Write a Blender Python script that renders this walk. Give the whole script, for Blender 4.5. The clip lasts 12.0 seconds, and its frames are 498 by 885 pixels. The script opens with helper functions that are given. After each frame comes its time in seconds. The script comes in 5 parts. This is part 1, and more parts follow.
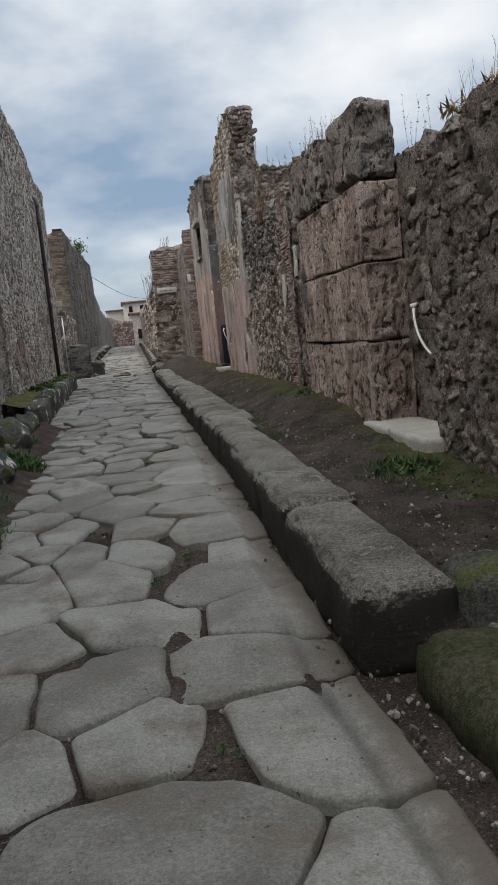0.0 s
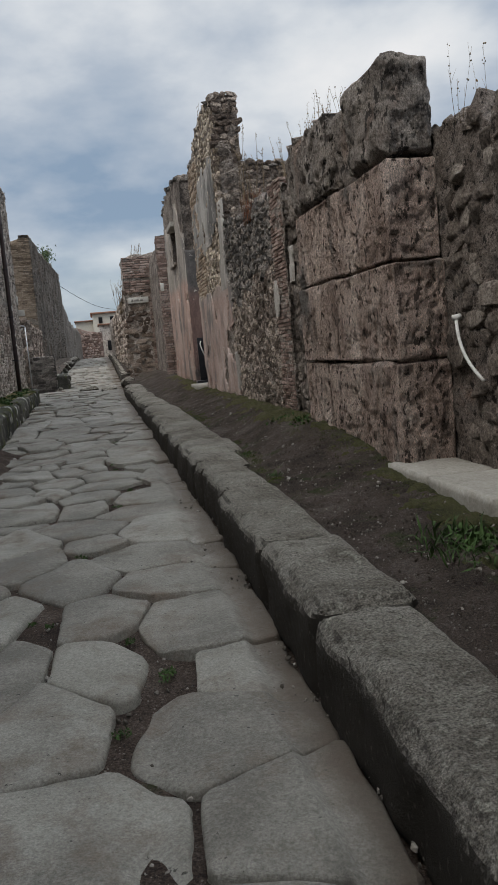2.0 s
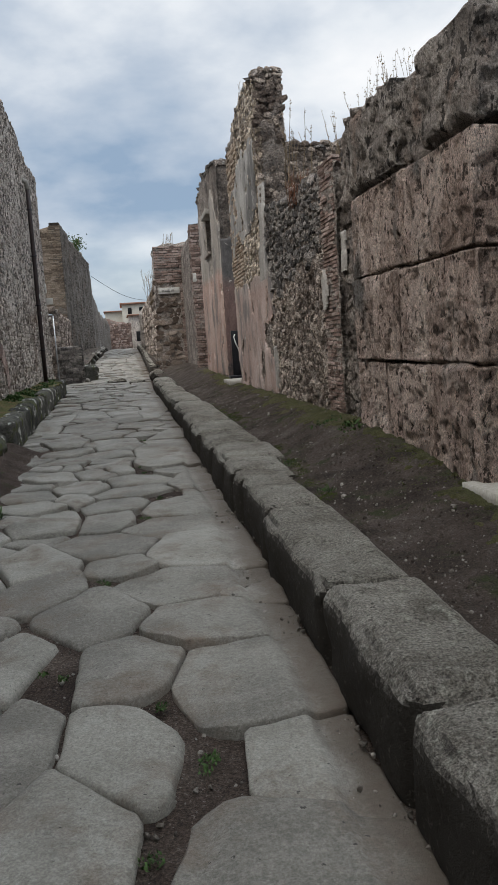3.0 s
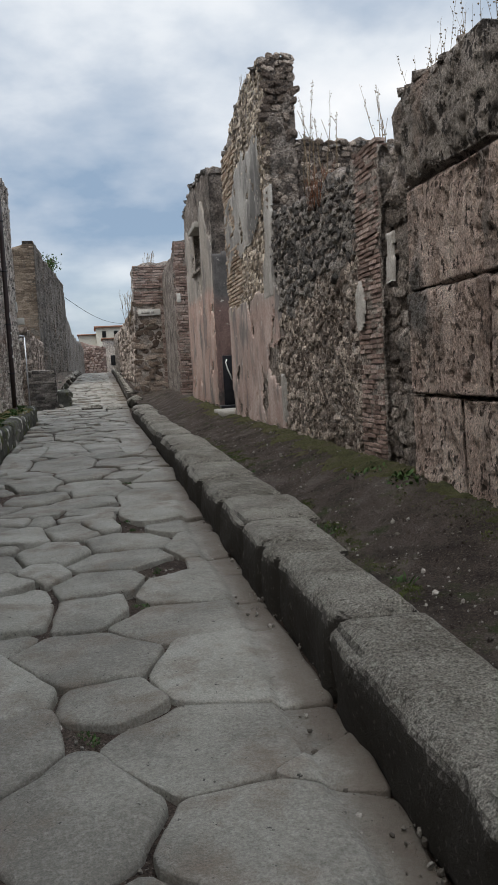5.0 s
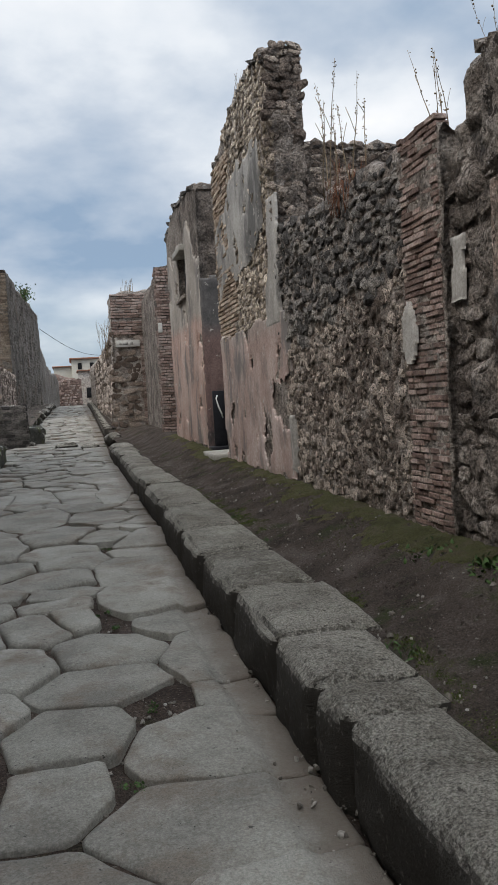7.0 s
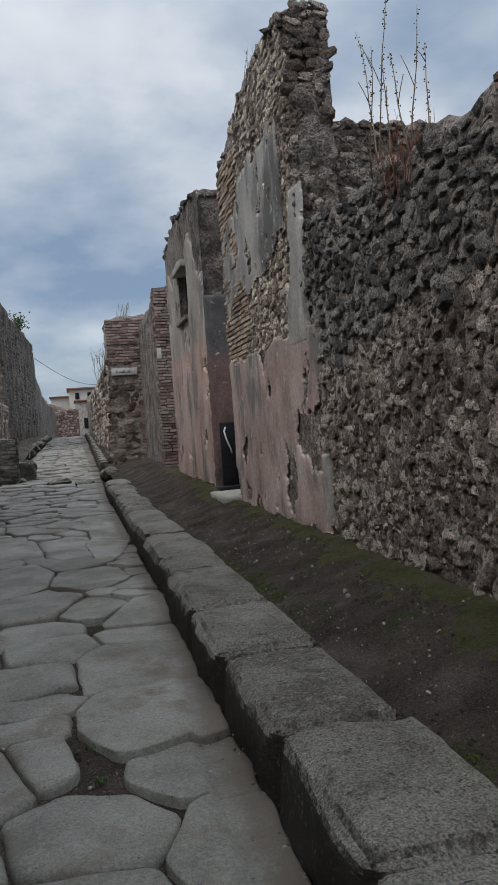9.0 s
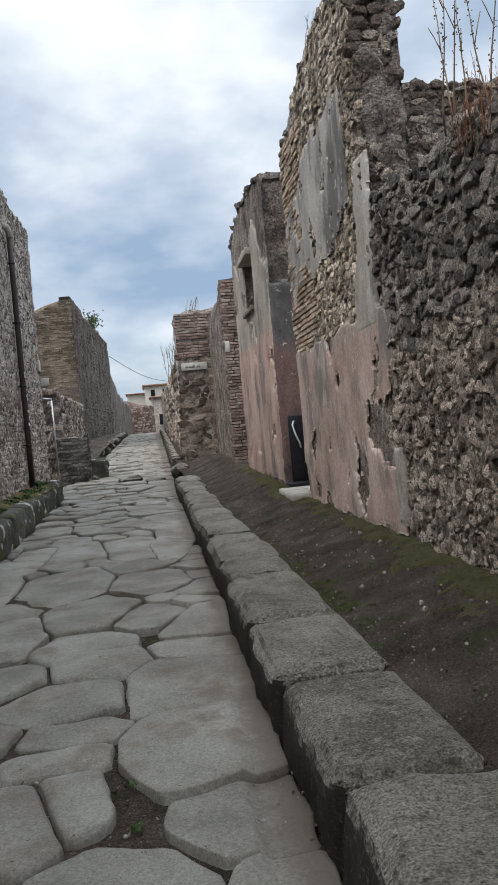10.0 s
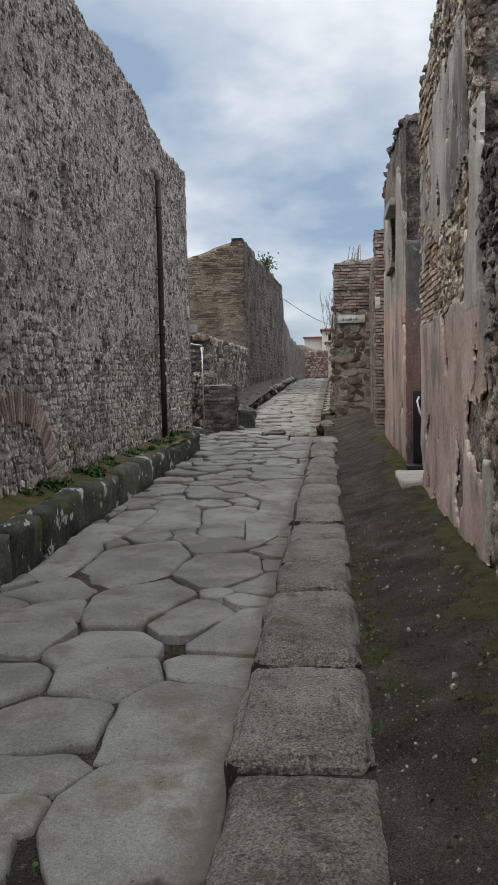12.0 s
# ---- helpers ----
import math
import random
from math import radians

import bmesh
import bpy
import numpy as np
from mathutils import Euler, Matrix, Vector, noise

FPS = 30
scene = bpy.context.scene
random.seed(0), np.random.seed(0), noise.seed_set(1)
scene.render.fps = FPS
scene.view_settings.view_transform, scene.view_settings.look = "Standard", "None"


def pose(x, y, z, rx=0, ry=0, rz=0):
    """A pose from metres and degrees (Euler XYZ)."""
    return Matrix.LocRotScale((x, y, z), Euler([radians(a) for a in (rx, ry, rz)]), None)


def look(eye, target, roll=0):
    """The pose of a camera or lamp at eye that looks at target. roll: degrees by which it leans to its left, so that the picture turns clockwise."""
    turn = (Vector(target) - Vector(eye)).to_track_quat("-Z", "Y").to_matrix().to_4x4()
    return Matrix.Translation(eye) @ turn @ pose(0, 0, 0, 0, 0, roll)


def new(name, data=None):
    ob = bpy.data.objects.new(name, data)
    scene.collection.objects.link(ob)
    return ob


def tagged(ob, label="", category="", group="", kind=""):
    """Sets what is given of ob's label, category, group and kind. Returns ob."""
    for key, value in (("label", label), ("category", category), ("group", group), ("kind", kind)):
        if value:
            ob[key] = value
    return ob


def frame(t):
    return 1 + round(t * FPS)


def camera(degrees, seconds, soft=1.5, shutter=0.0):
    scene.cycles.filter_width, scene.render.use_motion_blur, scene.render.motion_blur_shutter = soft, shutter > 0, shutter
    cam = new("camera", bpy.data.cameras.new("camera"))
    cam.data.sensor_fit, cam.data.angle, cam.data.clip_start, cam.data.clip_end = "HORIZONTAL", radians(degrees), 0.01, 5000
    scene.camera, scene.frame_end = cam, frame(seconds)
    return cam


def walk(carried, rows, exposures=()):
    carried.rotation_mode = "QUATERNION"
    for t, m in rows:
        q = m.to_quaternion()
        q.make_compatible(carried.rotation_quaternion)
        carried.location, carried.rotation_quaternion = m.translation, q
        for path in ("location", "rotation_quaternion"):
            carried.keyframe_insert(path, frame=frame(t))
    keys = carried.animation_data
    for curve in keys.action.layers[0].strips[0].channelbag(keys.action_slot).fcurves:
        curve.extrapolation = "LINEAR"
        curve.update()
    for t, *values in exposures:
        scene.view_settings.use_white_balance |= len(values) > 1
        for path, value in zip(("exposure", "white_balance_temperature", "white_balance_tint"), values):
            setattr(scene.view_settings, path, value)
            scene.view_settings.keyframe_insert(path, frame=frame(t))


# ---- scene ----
cam = camera(34.1, 12.0, 1.0)
METRES, EYE, TILT, LEAN, TURN = 10.5, 1.6, 0.0, 0.0, -7.9
ROWS = [
    (0.0, 0.0, 0.0, 0.0, -0.74, -7.35, 5.77),
    (0.5, -0.0046, 0.0404, -0.001, -2.18, -7.02, 5.34),
    (1.0, -0.006, 0.0822, -0.0013, -3.15, -6.94, 4.99),
    (1.5, -0.0043, 0.1297, 0.0037, -2.9, -6.45, 5.02),
    (2.0, -0.0161, 0.1777, 0.0053, -2.81, -6.64, 5.02),
    (2.5, -0.0228, 0.2214, 0.0038, -2.22, -7.13, 4.57),
    (3.0, -0.0296, 0.2664, 0.0081, -0.86, -6.94, 3.8),
    (3.5, -0.0429, 0.3131, 0.0072, -0.44, -6.85, 3.46),
    (5.5, -0.0726, 0.4912, 0.0162, -4.02, -4.7, 2.5),
    (6.0, -0.0744, 0.5349, 0.0212, -4.96, -4.28, 2.19),
    (6.5, -0.0831, 0.5824, 0.0229, -5.11, -3.54, 2.68),
    (7.0, -0.0869, 0.6233, 0.0237, -4.43, -3.19, 3.28),
    (9.0, -0.0938, 0.7997, 0.0317, -4.52, -1.24, 4.0),
    (9.5, -0.0904, 0.8282, 0.0306, -3.32, -1.38, 4.66),
    (10.0, -0.0803, 0.8548, 0.0303, 0.84, -1.24, 5.04),
    (10.5, -0.059, 0.8794, 0.0362, 6.87, -1.04, 3.81),
    (11.0, -0.0312, 0.9132, 0.0432, 10.98, -1.06, 2.36),
    (11.5, -0.0178, 0.9326, 0.061, 12.63, -2.83, 1.58),
    (12.0, 0.0029, 0.9483, 0.0603, 13.66, -4.59, 1.18),
]
# the clip's own changes of exposure and white balance
EXPOSURES = [(0, -0.02, 6530, 10), (0.5, -0.12, 6570, 10), (1, 0.2, 6600, 10), (1.5, 0, 6600, 10), (2, -0.2, 6640, 10), (2.5, 0.36, 6640, 10), (3, 0.05, 6600, 10), (3.5, 0, 6570, 10), (5.5, 0.1, 6570, 10), (6, 0.14, 6530, 10), (6.5, -0.27, 6470, 10), (7, 0.05, 6530, 10), (9, -0.28, 6250, 10), (9.5, -0.15, 6360, 10), (10, 0.25, 6470, 10), (10.5, -0.33, 6230, 10), (11, -0.17, 6400, 10), (11.5, -0.12, 6530, 10), (12, 0.10, 6590, 10)]
walk(cam, [(t, pose(0, 0, EYE, TILT, LEAN, TURN) @ pose(METRES * x, METRES * y, METRES * z, 90 + pitch, roll, yaw)) for t, x, y, z, yaw, pitch, roll in ROWS], EXPOSURES)

# ---- profiles of the street: height along y ----
ROAD = [(-8, -.05), (0, 0), (2.5, .03), (6, .08), (8, .14), (13.7, .29), (15.4, .33), (20, .38), (29, .45), (35, .70), (51, 1.3), (65, 1.75), (80, 1.95), (120, 2.2)]
KERB = [(-8, .22), (2.6, .38), (5.3, .44), (8.3, .54), (12.5, .61), (16.4, .68), (21, .72), (29, .78), (35, 1.0), (51, 1.65), (65, 2.05), (80, 2.2), (120, 2.4)]
FOOT = [(-8, .30), (4.5, .36), (5.5, .42), (6.5, .49), (8.2, .57), (9.3, .70), (11, .80), (16, .83), (19.4, .85), (21.7, .92), (28.8, 1.05), (35, 1.1), (120, 2.4)]


def along(table, y):
    return float(np.interp(y, [a for a, b in table], [b for a, b in table]))


def fbm(x, y, z, s=1.0, octaves=4):
    return noise.fractal(Vector((x * s, y * s, z * s)), 1.0, 2.0, octaves)


def smooth(a, b, v):
    k = min(1.0, max(0.0, (v - a) / (b - a)))
    return k * k * (3 - 2 * k)


# ---- world and sun: a bright, cloudy sky ----
SUN_DIRECTION = Vector((-0.50, -0.30, 0.85)).normalized()
world = bpy.data.worlds.new("sky")
scene.world = world
world.use_nodes = True
wn, wl = world.node_tree.nodes, world.node_tree.links
wn.clear()
w_out = wn.new("ShaderNodeOutputWorld")
sky = wn.new("ShaderNodeTexSky")
sky.sky_type, sky.sun_disc = "NISHITA", False
sky.sun_elevation = math.asin(SUN_DIRECTION.z)
sky.sun_rotation = math.atan2(SUN_DIRECTION.x, SUN_DIRECTION.y)
sky_bg = wn.new("ShaderNodeBackground")
sky_bg.inputs["Strength"].default_value = 0.11
wl.new(sky.outputs[0], sky_bg.inputs["Color"])
w_co = wn.new("ShaderNodeTexCoord")
w_sep = wn.new("ShaderNodeSeparateXYZ")
wl.new(w_co.outputs["Generated"], w_sep.inputs[0])
w_up = wn.new("ShaderNodeMath")
w_up.operation = "ADD"
w_up.inputs[1].default_value = 0.32
wl.new(w_sep.outputs["Z"], w_up.inputs[0])
w_max = wn.new("ShaderNodeMath")
w_max.operation = "MAXIMUM"
w_max.inputs[1].default_value = 0.05
wl.new(w_up.outputs[0], w_max.inputs[0])
w_inv = wn.new("ShaderNodeMath")
w_inv.operation = "DIVIDE"
w_inv.inputs[0].default_value = 1.0
wl.new(w_max.outputs[0], w_inv.inputs[1])
w_plane = wn.new("ShaderNodeVectorMath")
w_plane.operation = "SCALE"
wl.new(w_co.outputs["Generated"], w_plane.inputs[0])
wl.new(w_inv.outputs[0], w_plane.inputs["Scale"])


def cloud_noise(scale, detail, rough, shift):
    mp = wn.new("ShaderNodeMapping")
    mp.inputs["Location"].default_value = shift
    wl.new(w_plane.outputs[0], mp.inputs[0])
    nz = wn.new("ShaderNodeTexNoise")
    nz.inputs["Scale"].default_value, nz.inputs["Detail"].default_value, nz.inputs["Roughness"].default_value = scale, detail, rough
    wl.new(mp.outputs[0], nz.inputs["Vector"])
    return nz.outputs["Fac"]


def world_ramp(fac, stops):
    r = wn.new("ShaderNodeValToRGB")
    while len(r.color_ramp.elements) < len(stops):
        r.color_ramp.elements.new(0.5)
    for e, (p, c) in zip(r.color_ramp.elements, stops):
        e.position, e.color = p, (*c, 1)
    wl.new(fac, r.inputs[0])
    return r.outputs[0]


cloud_tone = world_ramp(cloud_noise(1.8, 7, .50, (5.4, 1.7, 2.4)), [(.36, (.28, .39, .54)), (.47, (.49, .57, .68)), (.57, (.76, .81, .87)), (.70, (.97, .98, 1.0))])
cloud_cover = world_ramp(cloud_noise(.8, 4, .5, (7.3, 2.2, 5.0)), [(.30, (.55, .55, .55)), (.5, (1, 1, 1))])
cloud_bg = wn.new("ShaderNodeBackground")
cloud_bg.inputs["Strength"].default_value = 0.95
wl.new(cloud_tone, cloud_bg.inputs["Color"])
# a cloudy sky is brighter overhead than near the horizon
w_high = wn.new("ShaderNodeMapRange")
w_high.interpolation_type = "SMOOTHSTEP"
for sock, v in zip(w_high.inputs[1:5], (.42, .95, 1.02, 3.0)):
    sock.default_value = v
wl.new(w_sep.outputs["Z"], w_high.inputs[0])
wl.new(w_high.outputs[0], cloud_bg.inputs["Strength"])
w_mix = wn.new("ShaderNodeMixShader")
wl.new(cloud_cover, w_mix.inputs[0])
wl.new(sky_bg.outputs[0], w_mix.inputs[1])
wl.new(cloud_bg.outputs[0], w_mix.inputs[2])
wl.new(w_mix.outputs[0], w_out.inputs[0])

sun = new("sun", bpy.data.lights.new("sun", "SUN"))
sun.data.energy, sun.data.angle, sun.data.color = 1.5, radians(30), (1.0, .96, .9)
sun.matrix_world = look(SUN_DIRECTION * 60, (0, 0, 0))


# ---- materials ----
def node_ramp(nt, fac, stops):
    r = nt.nodes.new("ShaderNodeValToRGB")
    while len(r.color_ramp.elements) < len(stops):
        r.color_ramp.elements.new(0.5)
    for e, (p, c) in zip(r.color_ramp.elements, stops):
        e.position, e.color = p, (*c, 1)
    nt.links.new(fac, r.inputs[0])
    return r.outputs[0]


def node_noise(nt, vec, scale, detail=6, rough=.6):
    n = nt.nodes.new("ShaderNodeTexNoise")
    n.inputs["Scale"].default_value, n.inputs["Detail"].default_value, n.inputs["Roughness"].default_value = scale, detail, rough
    nt.links.new(vec, n.inputs["Vector"])
    return n.outputs["Fac"]


def node_math(nt, op, a, b):
    n = nt.nodes.new("ShaderNodeMath")
    n.operation = op
    for sock, v in zip(n.inputs, (a, b)):
        if isinstance(v, (int, float)):
            sock.default_value = v
        else:
            nt.links.new(v, sock)
    return n.outputs[0]


def node_mix(nt, fac, a, b, kind="MIX"):
    n = nt.nodes.new("ShaderNodeMix")
    n.data_type, n.blend_type = "RGBA", kind
    for sock, v in ((n.inputs[0], fac), (n.inputs[6], a), (n.inputs[7], b)):
        if isinstance(v, (int, float)):
            sock.default_value = v
        elif isinstance(v, tuple):
            sock.default_value = (*v, 1)
        else:
            nt.links.new(v, sock)
    return n.outputs[2]


def shell(name, rough=.9):
    m = bpy.data.materials.new(name)
    m.use_nodes = True
    nt = m.node_tree
    b = nt.nodes["Principled BSDF"]
    b.inputs["Roughness"].default_value = rough
    b.inputs["Specular IOR Level"].default_value = .25
    return m, nt, b


def bump(nt, b, height, strength, distance):
    n = nt.nodes.new("ShaderNodeBump")
    n.inputs["Strength"].default_value, n.inputs["Distance"].default_value = strength, distance
    nt.links.new(height, n.inputs["Height"])
    nt.links.new(n.outputs[0], b.inputs["Normal"])


def rock(name, cols, big=1.3, fine=22, pits=0, relief=.5, depth=.01, rough=.92, varied=.35, grain=.45, side_shade=None, stretch=1.0, spot=None, spot_at=(.62, .70), spot_scale=5, spot2=None, spot2_at=(.62, .72), spot2_scale=1.2, cavity_shade=None, cavity_at=(.44, .40), cavity_scale=16):
    """Weathered mineral surface: broad tone, grain, a tone for each piece, pits, and spots of a second colour."""
    m, nt, b = shell(name, rough)
    geo = nt.nodes.new("ShaderNodeNewGeometry")
    pos = geo.outputs["Position"]
    if stretch != 1.0:
        mp = nt.nodes.new("ShaderNodeMapping")
        mp.inputs["Scale"].default_value = (1, 1, stretch)
        nt.links.new(pos, mp.inputs[0])
        pos = mp.outputs[0]
    info = nt.nodes.new("ShaderNodeObjectInfo")
    piece = node_math(nt, "FRACT", node_math(nt, "ADD", geo.outputs["Random Per Island"], info.outputs["Random"]), 0)
    n1, n2 = node_noise(nt, pos, big, 5, .55), node_noise(nt, pos, fine, 8, .65)
    f = node_math(nt, "ADD", node_math(nt, "MULTIPLY", n1, .55), node_math(nt, "MULTIPLY", n2, .45))
    f = node_math(nt, "ADD", f, node_math(nt, "MULTIPLY", node_math(nt, "SUBTRACT", piece, .5), varied * .5))
    k = len(cols) - 1
    col = node_ramp(nt, f, [(.385 + .23 * i / k, c) for i, c in enumerate(cols)])
    if spot:
        s = node_noise(nt, pos, spot_scale, 7, .68)
        col = node_mix(nt, node_ramp(nt, s, [(spot_at[0], (0, 0, 0)), (spot_at[1], (1, 1, 1))]), col, spot)
    if spot2:
        s = node_noise(nt, pos, spot2_scale, 6, .62)
        col = node_mix(nt, node_ramp(nt, s, [(spot2_at[0], (0, 0, 0)), (spot2_at[1], (1, 1, 1))]), col, spot2)
    g = node_noise(nt, pos, fine * 2.3, 5, .7)
    col = node_mix(nt, 1.0, col, node_ramp(nt, g, [(.36, (1 - grain,) * 3), (.50, (1.0,) * 3), (.64, (1 + grain,) * 3)]), "MULTIPLY")
    # tops stay worn and pale; grimy upright sides also get shade painted into the colour
    if side_shade:
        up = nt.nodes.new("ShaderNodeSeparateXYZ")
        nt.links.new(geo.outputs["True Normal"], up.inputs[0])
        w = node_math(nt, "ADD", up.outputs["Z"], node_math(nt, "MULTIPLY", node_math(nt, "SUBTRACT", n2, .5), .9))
        col = node_mix(nt, node_ramp(nt, w, [(.32, (0, 0, 0)), (.68, (1, 1, 1))]), side_shade, col)
    h = node_math(nt, "ADD", node_math(nt, "MULTIPLY", n2, 2.0), node_noise(nt, pos, fine * 4, 4, .65))
    if pits:
        v = nt.nodes.new("ShaderNodeTexVoronoi")
        v.inputs["Scale"].default_value = pits
        nt.links.new(pos, v.inputs["Vector"])
        hole = node_ramp(nt, v.outputs["Distance"], [(.10, (0, 0, 0)), (.32, (1, 1, 1))])
        h = node_math(nt, "ADD", h, node_math(nt, "MULTIPLY", hole, .8))
    if cavity_shade:
        # eaten-out holes, the shade in them painted as a darker colour
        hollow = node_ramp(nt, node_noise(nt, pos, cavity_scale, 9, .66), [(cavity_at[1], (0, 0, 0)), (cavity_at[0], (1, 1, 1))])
        col = node_mix(nt, hollow, cavity_shade, col)
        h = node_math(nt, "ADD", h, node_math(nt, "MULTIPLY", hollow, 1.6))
    nt.links.new(col, b.inputs["Base Color"])
    bump(nt, b, h, relief, depth)
    return m


def plain(name, col, rough=.6, metal=0.0, vary=.12):
    m, nt, b = shell(name, rough)
    geo = nt.nodes.new("ShaderNodeNewGeometry")
    n = node_noise(nt, geo.outputs["Position"], 14, 6, .65)
    lo, hi = tuple(c * (1 - vary * 2) for c in col), tuple(min(1, c * (1 + vary)) for c in col)
    nt.links.new(node_ramp(nt, n, [(.35, lo), (.65, hi)]), b.inputs["Base Color"])
    b.inputs["Metallic"].default_value = metal
    return m


M_BASALT = rock("basalt", [(.151, .139, .118), (.207, .194, .166), (.248, .233, .201), (.302, .286, .250)], big=2.0, fine=44, relief=.7, depth=.007, rough=.62, varied=.28, grain=.25, spot=(.150, .116, .088), spot_at=(.50, .68), spot_scale=2.4, spot2=(.05, .045, .038), spot2_at=(.665, .69), spot2_scale=26)


def add_rut_dirt(m):
    """Dark dirt lying in the wheel rut beside the kerb."""
    nt = m.node_tree
    b = nt.nodes["Principled BSDF"]
    old = b.inputs["Base Color"].links[0].from_socket
    sep = nt.nodes.new("ShaderNodeSeparateXYZ")
    geo = nt.nodes.new("ShaderNodeNewGeometry")
    nt.links.new(geo.outputs["Position"], sep.inputs[0])
    wave = node_math(nt, "MULTIPLY", node_math(nt, "SINE", node_math(nt, "MULTIPLY", sep.outputs["Y"], .9), 0), .04)
    off = node_math(nt, "ABSOLUTE", node_math(nt, "SUBTRACT", node_math(nt, "SUBTRACT", sep.outputs["X"], .68), wave), 0)
    off = node_math(nt, "ADD", off, node_math(nt, "MULTIPLY", node_noise(nt, geo.outputs["Position"], 9, 5, .6), .05))
    near = node_ramp(nt, off, [(.030, (1, 1, 1)), (.075, (0, 0, 0))])
    span = node_ramp(nt, node_math(nt, "MULTIPLY", sep.outputs["Y"], .1), [(.36, (1, 1, 1)), (.44, (0, 0, 0))])
    fac = node_math(nt, "MULTIPLY", node_math(nt, "MULTIPLY", near, span), .55)
    col = node_mix(nt, fac, old, (.045, .037, .03))
    # brown silt on the worn margin beside the kerb
    edge = node_math(nt, "ADD", sep.outputs["X"], node_math(nt, "MULTIPLY", node_math(nt, "SUBTRACT", node_noise(nt, geo.outputs["Position"], 5, 6, .65), .5), .30))
    silt = node_ramp(nt, edge, [(.72, (0, 0, 0)), (.84, (.75, .75, .75))])
    nt.links.new(node_mix(nt, silt, col, (.115, .088, .066)), b.inputs["Base Color"])


add_rut_dirt(M_BASALT)
M_KERB = rock("kerb_basalt", [(.185, .165, .136), (.275, .252, .212), (.345, .318, .272), (.42, .39, .335)], big=2.6, fine=40, pits=26, relief=1, depth=.022, rough=.92, varied=.18, grain=.6, cavity_shade=(.12, .108, .09), cavity_at=(.40, .36), cavity_scale=28, side_shade=(.056, .049, .040), spot=(.38, .36, .30), spot_at=(.575, .64), spot_scale=13, spot2=(.10, .09, .07), spot2_at=(.60, .76), spot2_scale=4.0)
M_KERB_MOSS = rock("mossy_kerb_stone", [(.036, .036, .030), (.065, .063, .054), (.101, .097, .083), (.144, .137, .119)], big=2.2, fine=26, relief=.8, depth=.015, varied=.3, grain=.5, spot=(.075, .085, .025), spot_at=(.52, .62), spot_scale=2.6, spot2=(.52, .51, .46), spot2_at=(.59, .62), spot2_scale=4.0)
M_MOSS_STONE = rock("mossy_block", [(.018, .022, .009), (.028, .034, .011), (.044, .046, .018), (.075, .066, .042)], big=1.8, fine=22, relief=.8, depth=.015, grain=.4, varied=.1)
M_EARTH = rock("earth", [(.040, .028, .022), (.069, .052, .041), (.101, .078, .064), (.151, .123, .103)], big=2.6, fine=64, pits=75, relief=1, depth=.018, rough=.98, grain=.65, spot=(.052, .060, .022), spot_at=(.56, .66), spot_scale=2.4, spot2=(.20, .175, .15), spot2_at=(.63, .66), spot2_scale=70)
M_GRAVEL = rock("gravel_earth", [(.055, .038, .030), (.095, .068, .053), (.135, .102, .082), (.20, .165, .138)], big=2.6, fine=46, pits=60, relief=1, depth=.02, rough=.97, grain=.6, spot=(.05, .055, .022), spot_at=(.60, .70), spot_scale=1.6, spot2=(.27, .235, .20), spot2_at=(.62, .66), spot2_scale=55)
M_MOSS = rock("moss", [(.050, .056, .018), (.094, .100, .031), (.125, .125, .044), (.188, .131, .062)], big=2.5, fine=45, relief=1, depth=.02, rough=1, grain=.55)
M_TUFA = rock("tufa", [(.348, .252, .206), (.552, .422, .354), (.684, .546, .468), (.828, .690, .600)], big=3.0, fine=52, stretch=.45, relief=1, depth=.04, varied=.14, grain=.55, cavity_shade=(.11, .083, .069), cavity_at=(.44, .41), cavity_scale=19, spot=(.17, .135, .115), spot_at=(.60, .70), spot_scale=5, spot2=(.21, .19, .172), spot2_at=(.55, .66), spot2_scale=1.6)
M_TUFA_GREY = rock("weathered_tufa", [(.202, .170, .148), (.325, .280, .244), (.426, .372, .327), (.549, .487, .431)], big=2.4, fine=48, stretch=.5, relief=1, depth=.04, varied=.14, grain=.55, cavity_shade=(.075, .064, .056), cavity_at=(.45, .41), cavity_scale=12, spot=(.10, .088, .078), spot_at=(.58, .70), spot_scale=4, spot2=(.38, .29, .24), spot2_at=(.56, .68), spot2_scale=2.2)
M_MORTAR = rock("old_mortar", [(.131, .107, .091), (.238, .198, .168), (.345, .292, .252), (.475, .416, .368)], big=2.6, fine=13, pits=18, relief=1, depth=.06, grain=.55, spot=(.075, .068, .062), spot_at=(.57, .68), spot_scale=3)
M_MORTAR_DARK = rock("dark_mortar", [(.085, .066, .055), (.15, .12, .10), (.22, .18, .152), (.33, .28, .245)], big=2.2, fine=30, pits=22, relief=1, depth=.05, grain=.6, cavity_shade=(.05, .042, .037), cavity_at=(.44, .40), cavity_scale=12, spot=(.07, .064, .06), spot_at=(.55, .66), spot_scale=2.2, spot2=(.24, .17, .135), spot2_at=(.60, .70), spot2_scale=1.6)
M_RUBBLE_BROWN = rock("brown_rubble", [(.086, .069, .057), (.149, .123, .103), (.230, .193, .163), (.356, .308, .265)], big=1.1, fine=18, relief=1, depth=.03, varied=.5, grain=.5)
M_RUBBLE_TAN = rock("tan_rubble", [(.203, .163, .122), (.366, .299, .231), (.516, .427, .339), (.706, .610, .501)], big=1.1, fine=20, relief=1, depth=.02, varied=.6, grain=.45, spot=(.12, .108, .098), spot_at=(.58, .68), spot_scale=1.6)
